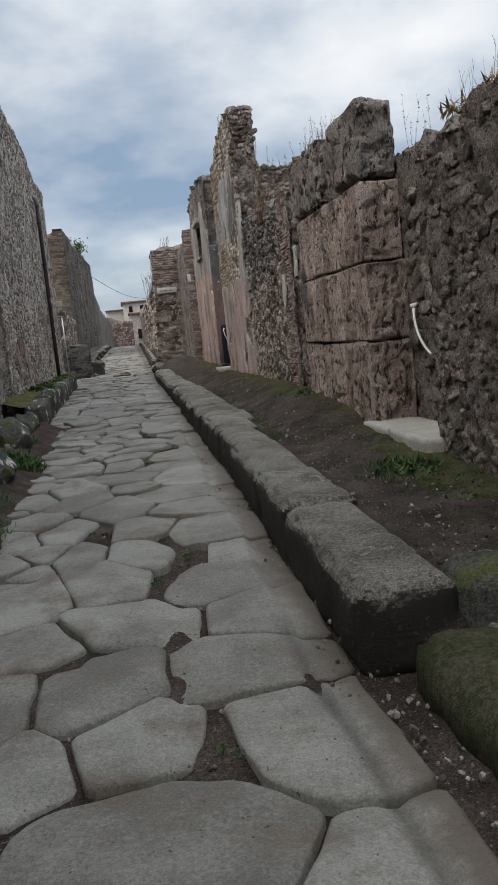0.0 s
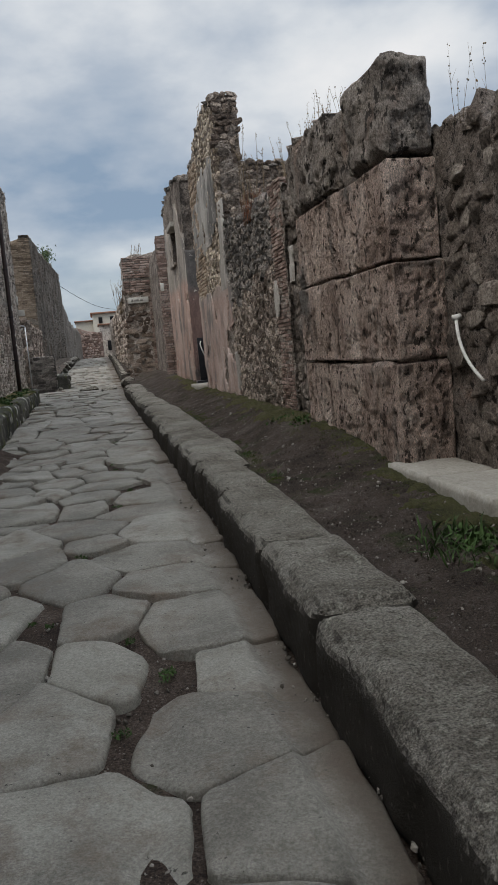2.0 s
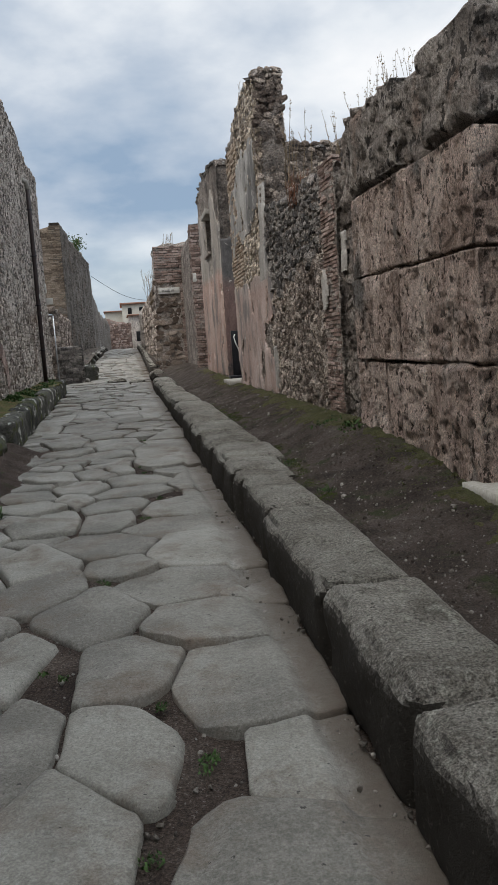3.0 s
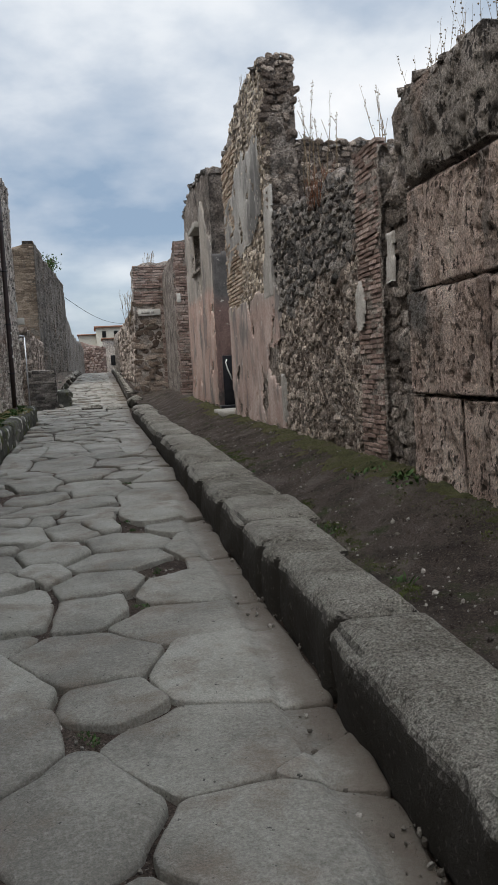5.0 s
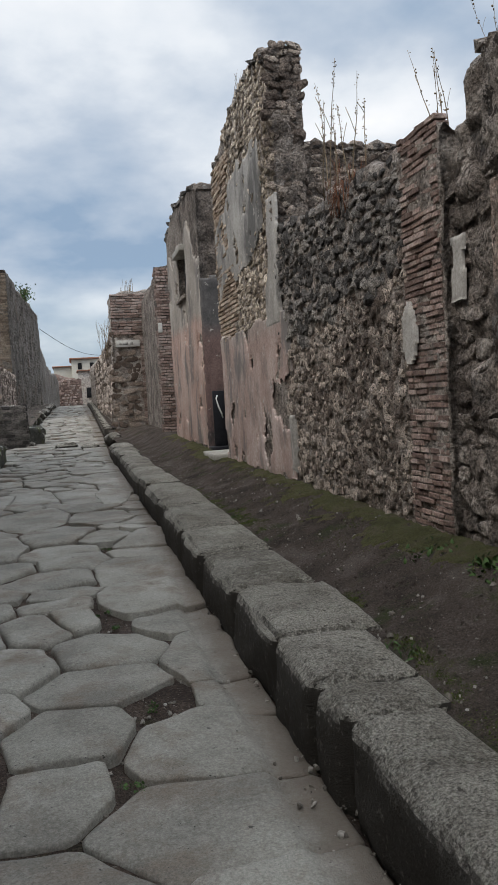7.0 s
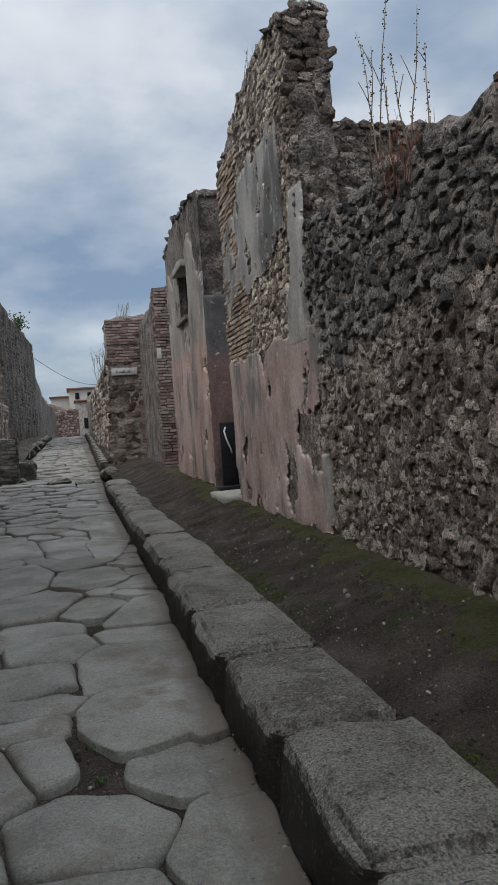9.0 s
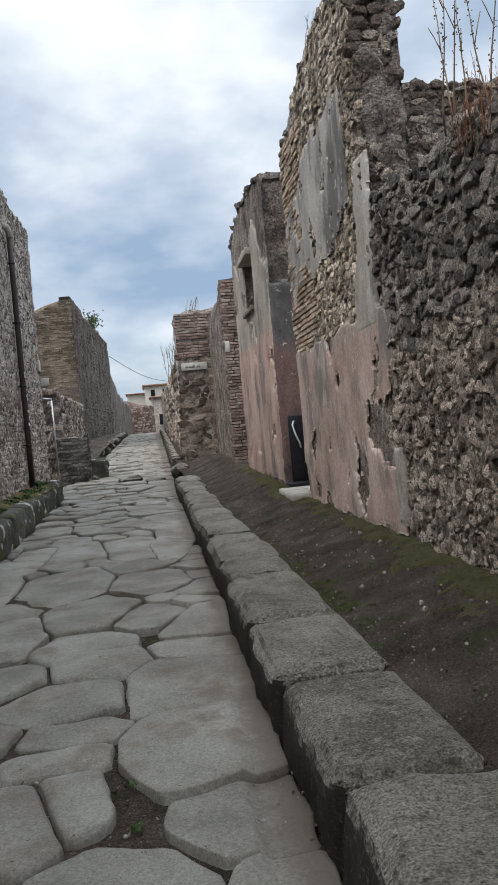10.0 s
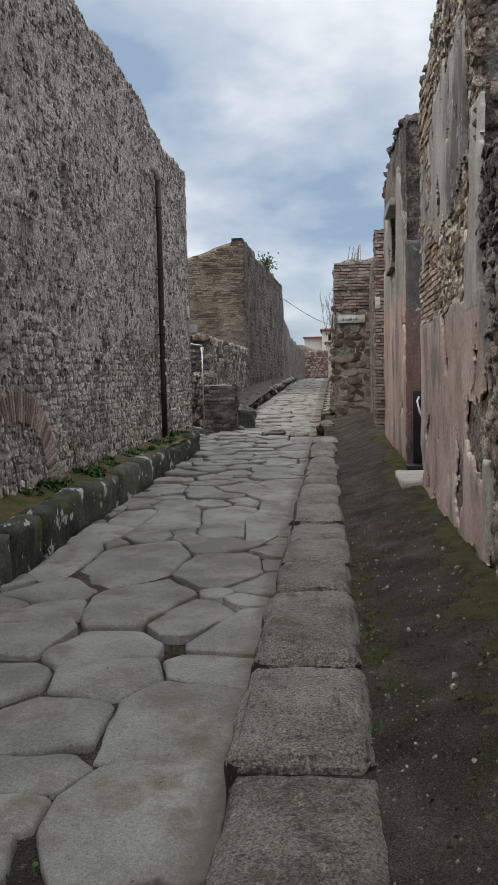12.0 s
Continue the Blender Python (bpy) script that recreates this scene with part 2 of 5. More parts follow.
M_RUBBLE_PIER = rock("pier_rubble", [(.10, .072, .055), (.185, .138, .108), (.26, .20, .158), (.36, .29, .24)], big=1.4, fine=16, relief=1, depth=.03, varied=.7, grain=.5, spot=(.10, .088, .078), spot_at=(.55, .66), spot_scale=2.4)
M_RUBBLE = rock("rubble_stone", [(.172, .133, .109), (.283, .228, .188), (.419, .343, .286), (.616, .517, .438)], big=1.1, fine=30, relief=1, depth=.03, varied=.75, grain=.5, cavity_shade=(.07, .057, .049), cavity_at=(.43, .39), cavity_scale=26, spot=(.11, .10, .09), spot_at=(.60, .70), spot_scale=1.6)
M_RUBBLE_DARK = rock("dark_lava_stone", [(.098, .089, .082), (.167, .152, .140), (.247, .224, .205), (.368, .331, .297)], big=1.1, fine=30, pits=40, relief=1, depth=.03, varied=.7, grain=.5, cavity_shade=(.045, .04, .037), cavity_at=(.43, .39), cavity_scale=30)
M_WALL_GREY = rock("grey_wall_mortar", [(.270, .231, .197), (.416, .362, .313), (.540, .477, .418), (.659, .594, .529)], big=1.1, fine=14, pits=11, relief=1, depth=.04, grain=.5, spot=(.22, .195, .172), spot_at=(.58, .66), spot_scale=5, spot2=(.30, .23, .185), spot2_at=(.54, .70), spot2_scale=.6, cavity_shade=(.24, .208, .182), cavity_at=(.44, .40), cavity_scale=9)
M_BRICK = rock("brick_red", [(.165, .115, .096), (.245, .168, .140), (.315, .225, .190), (.38, .295, .255)], big=1.2, fine=22, relief=.8, depth=.01, varied=.7, grain=.4, spot=(.22, .195, .172), spot_at=(.54, .66), spot_scale=2.6)
M_BRICK_TAN = rock("brick_tan", [(.190, .140, .101), (.302, .224, .162), (.381, .291, .224), (.459, .370, .291)], big=1.2, fine=22, relief=.8, depth=.01, varied=.7, grain=.4, spot=(.20, .178, .155), spot_at=(.56, .68), spot_scale=2.0)
M_FAR = rock("far_house_wall", [(.10, .086, .072), (.155, .136, .116), (.205, .182, .157), (.27, .24, .21)], big=.8, fine=8, relief=1, depth=.05, grain=.4, spot=(.20, .15, .12), spot_at=(.58, .68), spot_scale=.5)
M_GABLE = rock("gable_brick", [(.11, .084, .062), (.175, .136, .10), (.225, .178, .135), (.28, .225, .175)], big=.8, fine=12, relief=.8, depth=.02, varied=.5, grain=.4)
M_MARBLE = rock("pale_stone", [(.229, .211, .180), (.290, .273, .238), (.334, .317, .282), (.396, .378, .343)], big=1.6, fine=26, relief=.2, depth=.003, rough=.7, grain=.12, varied=.1, spot=(.30, .27, .22), spot_at=(.60, .72), spot_scale=5)
M_WHITE = plain("white_paint", (.66, .65, .62), .5)
M_PIPE = plain("brown_pipe", (.045, .032, .03), .45)
M_BLACK = plain("black_metal", (.018, .018, .022), .4)
M_STEEL = plain("galvanised_steel", (.45, .46, .47), .4, .8)
M_RENDER_PALE = plain("pale_render", (.52, .49, .42), .9)
M_ROOF = plain("terracotta_tile", (.30, .17, .12), .9, 0, .2)
# near-black colour stands in for the shade inside the doorway and far windows
M_DARK = plain("painted_interior_shade", (.012, .012, .013), .9)
M_LEAF = plain("weed_green", (.05, .09, .025), .8, 0, .25)
M_DRY = plain("dry_stalk", (.23, .175, .115), .9, 0, .25)
M_RUST_WEED = plain("russet_weed", (.20, .085, .045), .9, 0, .25)
M_TEXT = plain("letter_grey", (.34, .325, .30), .8)
M_SIGN = plain("pale_marble", (.52, .50, .455), .7, 0, .08)


def plaster_material(name, low, line, high, split, span):
    """Painted plaster, faded: one colour zone under a broken line and another above it, streaked and stained."""
    m, nt, b = shell(name, .85)
    geo = nt.nodes.new("ShaderNodeNewGeometry")
    pos = geo.outputs["Position"]
    sep = nt.nodes.new("ShaderNodeSeparateXYZ")
    nt.links.new(pos, sep.inputs[0])
    mp = nt.nodes.new("ShaderNodeMapping")
    mp.inputs["Scale"].default_value = (1, 1, .5)
    nt.links.new(pos, mp.inputs[0])
    streak = node_noise(nt, mp.outputs[0], 1.9, 8, .62)
    big, fine = node_noise(nt, pos, 1.1, 5, .6), node_noise(nt, pos, 24, 7, .65)
    z = node_math(nt, "ADD", sep.outputs["Z"], node_math(nt, "MULTIPLY", node_math(nt, "SUBTRACT", big, .5), .35))
    f = node_math(nt, "ADD", node_math(nt, "MULTIPLY", streak, .65), node_math(nt, "MULTIPLY", fine, .35))
    c_low = node_ramp(nt, f, [(.34, low[0]), (.48, low[1]), (.62, low[2])])
    c_high = node_ramp(nt, f, [(.34, high[0]), (.48, high[1]), (.62, high[2])])
    col = node_mix(nt, node_ramp(nt, node_math(nt, "MULTIPLY", node_math(nt, "SUBTRACT", z, split), 1 / span), [(.0, (0, 0, 0)), (1.0, (1, 1, 1))]), c_low, c_high)
    stain = node_noise(nt, mp.outputs[0], 1.2, 8, .66)
    col = node_mix(nt, node_ramp(nt, stain, [(.50, (0, 0, 0)), (.60, (.9, .9, .9))]), col, line)
    chips = node_noise(nt, pos, 5.5, 8, .72)
    col = node_mix(nt, node_ramp(nt, chips, [(.61, (0, 0, 0)), (.64, (1, 1, 1))]), col, (.46, .43, .385))
    col = node_mix(nt, 1.0, col, node_ramp(nt, node_noise(nt, pos, 48, 5, .7), [(.36, (.86,) * 3), (.5, (1.0,) * 3), (.64, (1.12,) * 3)]), "MULTIPLY")
    nt.links.new(col, b.inputs["Base Color"])
    bump(nt, b, node_math(nt, "ADD", fine, node_math(nt, "MULTIPLY", big, 2.0)), .30, .008)
    return m


M_PINK = plaster_material("pink_plaster", [(.20, .145, .125), (.37, .268, .232), (.49, .40, .36)], (.15, .138, .13), [(.16, .146, .132), (.29, .262, .232), (.42, .385, .345)], 2.55, .45)
M_PINK_FAR = plaster_material("rosy_plaster", [(.25, .16, .13), (.40, .275, .23), (.48, .37, .32)], (.15, .135, .125), [(.20, .175, .15), (.30, .265, .23), (.40, .36, .32)], 3.3, .2)
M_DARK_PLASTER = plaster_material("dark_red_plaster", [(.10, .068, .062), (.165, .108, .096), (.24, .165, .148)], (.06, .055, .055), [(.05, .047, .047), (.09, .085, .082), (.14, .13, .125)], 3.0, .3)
M_GREY_PLASTER = plaster_material("grey_plaster", [(.19, .175, .158), (.29, .268, .242), (.41, .385, .35)], (.10, .095, .09), [(.16, .152, .143), (.27, .255, .236), (.39, .37, .34)], 3.5, .5)


# ---- builders ----
def mesh_object(name, verts, faces, material, parent=None, label="", flat=False):
    me = bpy.data.meshes.new(name)
    me.from_pydata(verts, [], faces)
    me.update()
    if not flat:
        me.polygons.foreach_set("use_smooth", [True] * len(me.polygons))
    me.materials.append(material)
    ob = new(name, me)
    if parent is not None:
        ob.parent = parent
        ob.matrix_parent_inverse = parent.matrix_world.inverted()
    if label:
        ob["label"] = label
    return ob


def part(name, bm, material, parent=None, label="", flat=False):
    me = bpy.data.meshes.new(name)
    bmesh.ops.recalc_face_normals(bm, faces=bm.faces)
    bm.to_mesh(me)
    bm.free()
    if not flat:
        me.polygons.foreach_set("use_smooth", [True] * len(me.polygons))
    me.materials.append(material)
    ob = new(name, me)
    if parent is not None:
        ob.parent = parent
        ob.matrix_parent_inverse = parent.matrix_world.inverted()
    if label:
        ob["label"] = label
    return ob


def thing(name, at, label, category, group="", kind=""):
    ob = new(name)
    ob.matrix_world = Matrix.Translation(at)
    return tagged(ob, label, category, group, kind)


def box(bm, lo, hi, bevel=.01):
    r = bmesh.ops.create_cube(bm, size=1, matrix=Matrix.Translation([(a + b) / 2 for a, b in zip(lo, hi)]) @ Matrix.Diagonal((*[b - a for a, b in zip(lo, hi)], 1)))
    if bevel:
        edges = list({e for v in r["verts"] for e in v.link_edges})
        bmesh.ops.bevel(bm, geom=edges, offset=bevel, segments=2, affect="EDGES", profile=.5)


def tube(bm, path, radius, sides=8):
    """A round bar along a path of points."""
    rings = []
    for i, p in enumerate(path):
        p = Vector(p)
        d = (Vector(path[min(i + 1, len(path) - 1)]) - Vector(path[max(i - 1, 0)])).normalized()
        q = d.to_track_quat("Z", "Y")
        r = radius(i / (len(path) - 1)) if callable(radius) else radius
        rings.append([bm.verts.new(p + q @ Vector((r * math.cos(a), r * math.sin(a), 0))) for a in [2 * math.pi * k / sides for k in range(sides)]])
    for a, b in zip(rings, rings[1:]):
        for k in range(sides):
            bm.faces.new((a[k], a[(k + 1) % sides], b[(k + 1) % sides], b[k]))
    bm.faces.new(rings[0][::-1])
    bm.faces.new(rings[-1])


class Face:
    """A wall's face: u runs along it, n points out of it, in plan."""

    def __init__(self, o, u, n):
        self.o, self.u, self.n = Vector((*o, 0)), Vector((*u, 0)), Vector((*n, 0))

    def at(self, u, z, d=0.0):
        return self.o + self.u * u + self.n * d + Vector((0, 0, z))

    def turn(self):
        return Matrix((self.u, self.n, Vector((0, 0, 1)))).transposed()


RIGHT = Face((2.5, 0), (0, 1), (-1, 0))
LEFT = Face((-2.35, 0), (0, 1), (1, 0))


def wall_piece(face, u0, u1, z0, top, thick, res, disp, rag=.05, caps=.04):
    """A rough wall as (verts, faces): face and top uneven, ends closed."""
    z0f = z0 if callable(z0) else (lambda u: z0)
    topf = top if callable(top) else (lambda u: top)
    nu = max(2, int((u1 - u0) / res))
    nz = max(2, int(max(topf(u0 + (u1 - u0) * i / 8) - z0f(u0) for i in range(9)) / res))
    nt = max(2, int(thick / res / 1.3))
    verts, faces, grid = [], [], []
    for i in range(nu + 1):
        u = u0 + (u1 - u0) * i / nu
        a, zt = z0f(u), topf(u)
        row = []
        for k in range(nz + 1):
            z = a + (zt - a) * k / nz
            d = disp(u, z) - (.05 * rag / .05 * .5 if k == nz else 0)
            row.append(len(verts))
            verts.append(face.at(u, z, d))
        for j in range(1, nt + 1):
            s = j / nt
            p = face.at(u, zt, -thick * s)
            lump = rag * 1.6 * noise.noise(p * 5) if 0 < s < 1 else 0
            row.append(len(verts))
            verts.append(p + Vector((0, 0, lump)))
        row.append(len(verts))
        verts.append(face.at(u, a, -thick))
        grid.append(row)
    for g, h in zip(grid, grid[1:]):
        for k in range(len(g) - 1):
            faces.append((g[k], h[k], h[k + 1], g[k + 1]))
    for i, side in ((0, -1), (nu, 1)):
        u = u0 if i == 0 else u1
        a, zt = z0f(u), topf(u)
        old = None
        for k in range(nz + 1):
            z = a + (zt - a) * k / nz
            row = [grid[i][k]]
            for j in range(1, nt + 1):
                if k == nz:
                    row.append(grid[i][nz + j])
                    continue
                s = j / nt
                d = disp(u, z) * (1 - s) - thick * s
                p = face.at(u, z, d)
                row.append(len(verts))
                verts.append(p + face.u * side * caps * fbm(p.x, p.y, p.z, 4.5, 4) * 1.6)
            if old:
                for j in range(nt):
                    faces.append((old[j], old[j + 1], row[j + 1], row[j]))
            old = row
    return verts, faces


def joined(pieces):
    verts, faces = [], []
    for v, f in pieces:
        n = len(verts)
        verts += list(v)
        faces += [tuple(i + n for i in q) for q in f]
    return verts, faces


def wall(name, pieces, material, label):
    v, f = joined(pieces)
    return tagged(mesh_object(name, v, f, material), label, "wall", "", "structure")


def ragged(points, amp=.08, freq=2.2, seed=0.0, step=0.0):
    """A broken skyline through (u, z) points."""
    us, zs = [p[0] for p in points], [p[1] for p in points]

    def top(u):
        z = float(np.interp(u, us, zs))
        n = fbm(u, seed, 7.7, freq, 4)
        if step:
            n = round(n / step) * step * .7 + n * .3
        return z + amp * n
    return top


def rough_disp(amp=.03, freq=4.0, fine=.012, bias=0.0):
    def d(u, z):
        return bias + amp * fbm(u, z, 3.3, freq, 6) + fine * noise.noise(Vector((u * 17, z * 17, 1.1)))
    return d


# lumpy stones, shared by all rubble
def stone_shapes(count, subdiv, seed):
    shapes = []
    for i in range(count):
        bm = bmesh.new()
        bmesh.ops.create_icosphere(bm, subdivisions=subdiv, radius=1)
        cut = random.Random(seed * 100 + i)
        planes = [(Vector((cut.gauss(0, 1), cut.gauss(0, 1), cut.gauss(0, 1))).normalized(), cut.uniform(.60, .90)) for _ in range(9)]
        for v in bm.verts:
            p = v.co.copy()
            q = Vector([math.copysign(abs(c) ** .6, c) for c in p])
            for nrm, d in planes:
                over = q.dot(nrm) - d
                if over > 0:
                    q -= nrm * over * .8
            v.co = q * (1.06 + .17 * noise.noise(p * 1.7 + Vector((i * 3.3, seed, 1))) + .15 * noise.noise(p * 3.6 + Vector((i, seed, 7))) + .10 * noise.noise(p * 7.9 + Vector((seed, i, 3))))
        bm.verts.ensure_lookup_table()
        shapes.append((np.array([v.co[:] for v in bm.verts]), [tuple(v.index for v in f.verts) for f in bm.faces]))
        bm.free()
    return shapes


SHAPES_NEAR, SHAPES_FAR = stone_shapes(10, 2, 3.0), stone_shapes(8, 1, 9.0)


def stuff_mesh(name, items, shapes, material, parent=None, label="", flat=True):
    """Many pieces in one mesh: items are (shape, 4x4 matrix)."""
    vs, fs, n = [], [], 0
    for k, m in items:
        v, f = shapes[k % len(shapes)]
        a = np.array(m)
        vs.append(v @ a[:3, :3].T + a[:3, 3])
        fs += [tuple(i + n for i in q) for q in f]
        n += len(v)
    ob = mesh_object(name, np.concatenate(vs).tolist(), fs, material, parent, label, flat)
    return tagged(ob, kind="stuff")


def loose_pieces(name, items, shapes, material, parent):
    """Each piece an object of its own, on shared meshes."""
    meshes = []
    for v, f in shapes:
        me = bpy.data.meshes.new(name)
        me.from_pydata(v.tolist(), [], f)
        me.update()
        me.materials.append(material)
        meshes.append(me)
    inv = parent.matrix_world.inverted()
    for k, m in items:
        ob = new(name, meshes[k % len(meshes)])
        ob.parent, ob.matrix_parent_inverse, ob.matrix_basis = parent, inv, m


def rubble(face, u0, u1, zlo, zhi, inside, size, disp, rng, proud=.35, flat=.55, wide=1.25, count=10, gap=1.0, loose=.2):
    """Places for stones on a wall face, in uneven courses."""
    items, z = [], zlo
    turn = face.turn().to_4x4()
    while z < zhi:
        h = size * rng.uniform(.75, 1.25)
        u = u0 + rng.uniform(-size, 0)
        while u < u1:
            w = size * wide * rng.uniform(.6, 1.45)
            c, zz = u + w / 2, z + h / 2 + rng.uniform(-loose, loose) * size
            if u0 < c < u1 and inside(c, zz):
                d = disp(c, zz)
                deep = min(w, h) * flat * rng.uniform(.7, 1.2)
                m = Matrix.Translation(face.at(c, zz, d - deep * (1 - proud * 2) * .5)) @ turn @ pose(0, 0, 0, rng.uniform(-12, 12), rng.uniform(-22, 22), rng.uniform(-12, 12)) @ Matrix.Diagonal((w * .54, deep, h * .56 * rng.uniform(1.05 - loose, .9 + loose), 1))
                items.append((rng.randrange(count), m))
            u += w * gap
        z += h * .93 * gap
    return items


def brick_shapes(count, seed):
    rng = random.Random(seed)
    shapes = []
    for i in range(count):
        bm = bmesh.new()
        bmesh.ops.create_cube(bm, size=2)
        bmesh.ops.bevel(bm, geom=bm.edges[:], offset=.16, segments=1, affect="EDGES")
        for v in bm.verts:
            v.co += Vector([rng.uniform(-.10, .10) for _ in range(3)])
        bm.verts.ensure_lookup_table()
        shapes.append((np.array([v.co[:] for v in bm.verts]), [tuple(v.index for v in f.verts) for f in bm.faces]))
        bm.free()
    return shapes


BRICKS = brick_shapes(8, 4)


def courses(face, u0, u1, zlo, zhi, inside, rng, length=.24, height=.055, joint=.014, proud=.02, deep=.06):
    items, z = [], zlo
    turn = face.turn().to_4x4()
    while z < zhi:
        u = u0 - rng.uniform(0, length * .6)
        h = height * rng.uniform(.85, 1.12)
        while u < u1:
            w = length * rng.uniform(.6, 1.15)
            a, b = max(u, u0), min(u + w, u1)
            if b - a > .05 and inside((a + b) / 2, z + h / 2):
                m = Matrix.Translation(face.at((a + b) / 2, z + h / 2, proud - deep + rng.uniform(-.014, .012))) @ turn @ pose(0, 0, 0, rng.uniform(-1, 1), rng.uniform(-1.4, 1.4), rng.uniform(-1.5, 1.5)) @ Matrix.Diagonal(((b - a) / 2, deep, h / 2, 1))
                items.append((rng.randrange(8), m))
            u += w + joint
        z += h + joint
    return items


def sheet(name, face, u0, u1, zlo, zhi, inside, out, thick, res, material, parent, label=""):
    """A layer of plaster with a broken outline, standing proud of the wall."""
    nu, nz = int((u1 - u0) / res), int((zhi - zlo) / res)
    keep = [[inside(u0 + (i + .5) * res, zlo + (k + .5) * res) for k in range(nz)] for i in range(nu)]
    verts, faces, ids = [], [], {}

    def vid(i, k, back):
        key = (i, k, back)
        if key not in ids:
            u, z = u0 + i * res, zlo + k * res
            u2, z2 = u + res * .45 * noise.noise(Vector((u * 9, z * 9, 2))), z + res * .45 * noise.noise(Vector((u * 9, z * 9, 8)))
            d = out + .014 * fbm(u, z, 5, 1.6, 3)
            edge = any(not (0 <= a < nu and 0 <= b < nz and keep[a][b]) for a in (i - 1, i) for b in (k - 1, k))
            ids[key] = len(verts)
            verts.append(face.at(u2, z2, d - (thick if back else (thick * .25 if edge else 0))))
        return ids[key]

    for i in range(nu):
        for k in range(nz):
            if not keep[i][k]:
                continue
            faces.append((vid(i, k, 0), vid(i + 1, k, 0), vid(i + 1, k + 1, 0), vid(i, k + 1, 0)))
            for di, dk, a, b in ((-1, 0, (i, k), (i, k + 1)), (1, 0, (i + 1, k), (i + 1, k + 1)), (0, -1, (i, k), (i + 1, k)), (0, 1, (i, k + 1), (i + 1, k + 1))):
                ii, kk = i + di, k + dk
                if not (0 <= ii < nu and 0 <= kk < nz and keep[ii][kk]):
                    faces.append((vid(*a, 0), vid(*b, 0), vid(*b, 1), vid(*a, 1)))
    return mesh_object(name, verts, faces, material, parent, label)

# ---- the larger paving stones in plan: middle and half size ----
STONES_A = [(-0.03, 2.45, 0.47, 0.38), (0.64, 2.17, 0.27, 0.3), (0.59, 3.07, 0.4, 0.56), (-0.15, 3.25, 0.28, 0.35), (-0.58, 3.1, 0.18, 0.27), (-0.3, 3.78, 0.35, 0.51), (-0.76, 3.75, 0.17, 0.39), (-0.74, 4.42, 0.4, 0.33), (0.43, 3.76, 0.44, 0.36), (-0.18, 4.6, 0.43, 0.4), (0.64, 4.52, 0.35, 0.41), (-0.89, 5.18, 0.32, 0.38), (0.46, 5.12, 0.41, 0.45), (-0.28, 5.45, 0.27, 0.46), (0.69, 5.75, 0.31, 0.35), (-0.07, 6, 0.24, 0.42), (-0.52, 6.16, 0.17, 0.42), (0.56, 6.55, 0.4, 0.47), (-0.04, 6.83, 0.27, 0.42), (-0.63, 7.12, 0.25, 0.46), (0.53, 7.37, 0.42, 0.33), (-0.3, 7.71, 0.35, 0.46)]
STONES_B = [(0.37, 8.14, 0.49, 0.36), (-0.59, 8.22, 0.3, 0.44), (0.53, 8.97, 0.34, 0.47), (-0.09, 8.61, 0.22, 0.24), (-0.69, 8.82, 0.28, 0.49), (-0.19, 9.33, 0.41, 0.4), (0.43, 9.72, 0.5, 0.39), (-0.18, 10.08, 0.24, 0.32), (0.56, 10.46, 0.37, 0.37), (-0.14, 10.75, 0.33, 0.37), (0.77, 11, 0.19, 0.24), (0.04, 11.39, 0.39, 0.33), (0.7, 11.69, 0.25, 0.43), (0.14, 12.04, 0.41, 0.41), (-0.48, 11.83, 0.29, 0.45), (0.64, 12.45, 0.31, 0.35), (-0.27, 12.72, 0.37, 0.48), (-0.52, 11.11, 0.16, 0.26), (0.48, 13.31, 0.39, 0.55), (-0.16, 12.78, 0.25, 0.34), (-0.24, 13.3, 0.31, 0.2), (-0.13, 13.69, 0.33, 0.2)]
STONES_C = [(0.44, 14.34, 0.42, 0.58), (-0.28, 14.28, 0.46, 0.39), (-0.88, 14.78, 0.43, 0.47), (-0.07, 14.89, 0.38, 0.35), (0.55, 15.08, 0.3, 0.33), (0.59, 15.69, 0.3, 0.44), (0.27, 16.04, 0.34, 0.58), (-0.26, 15.45, 0.44, 0.44), (-0.87, 15.64, 0.36, 0.47), (-0.26, 16.52, 0.45, 0.81), (-0.98, 16.21, 0.34, 0.35), (-1.16, 16.94, 0.38, 0.38), (-0.67, 18.03, 0.49, 0.92), (-1.46, 18.12, 0.27, 0.8), (0.31, 17.73, 0.4, 0.72), (-0.79, 19.27, 0.3, 0.41), (-1.52, 19.49, 0.37, 0.53), (0.54, 19.9, 0.25, 0.84), (-0.06, 20.77, 0.34, 0.63), (-0.7, 20.42, 0.36, 0.71), (0.05, 19.64, 0.32, 0.5), (-1.34, 20.55, 0.28, 0.61)]
# gaps in the paving, filled with earth and grit
VOIDS = [(0.2, 2.97, 0.08, 0.26), (0.3, 5.81, 0.12, 0.19), (0.05, 5.27, 0.06, 0.25), (0.28, 5.83, 0.1, 0.27), (-0.41, 6.87, 0.13, 0.3), (0.11, 6.38, 0.07, 0.11), (-0.2, 8.32, 0.09, 0.14), (0.37, 10.98, 0.16, 0.27), (0.12, 10.18, 0.04, 0.21), (0.21, 12.55, 0.09, 0.23), (0.27, 15.41, 0.06, 0.2), (0.12, 12.91, 0.05, 0.18)]


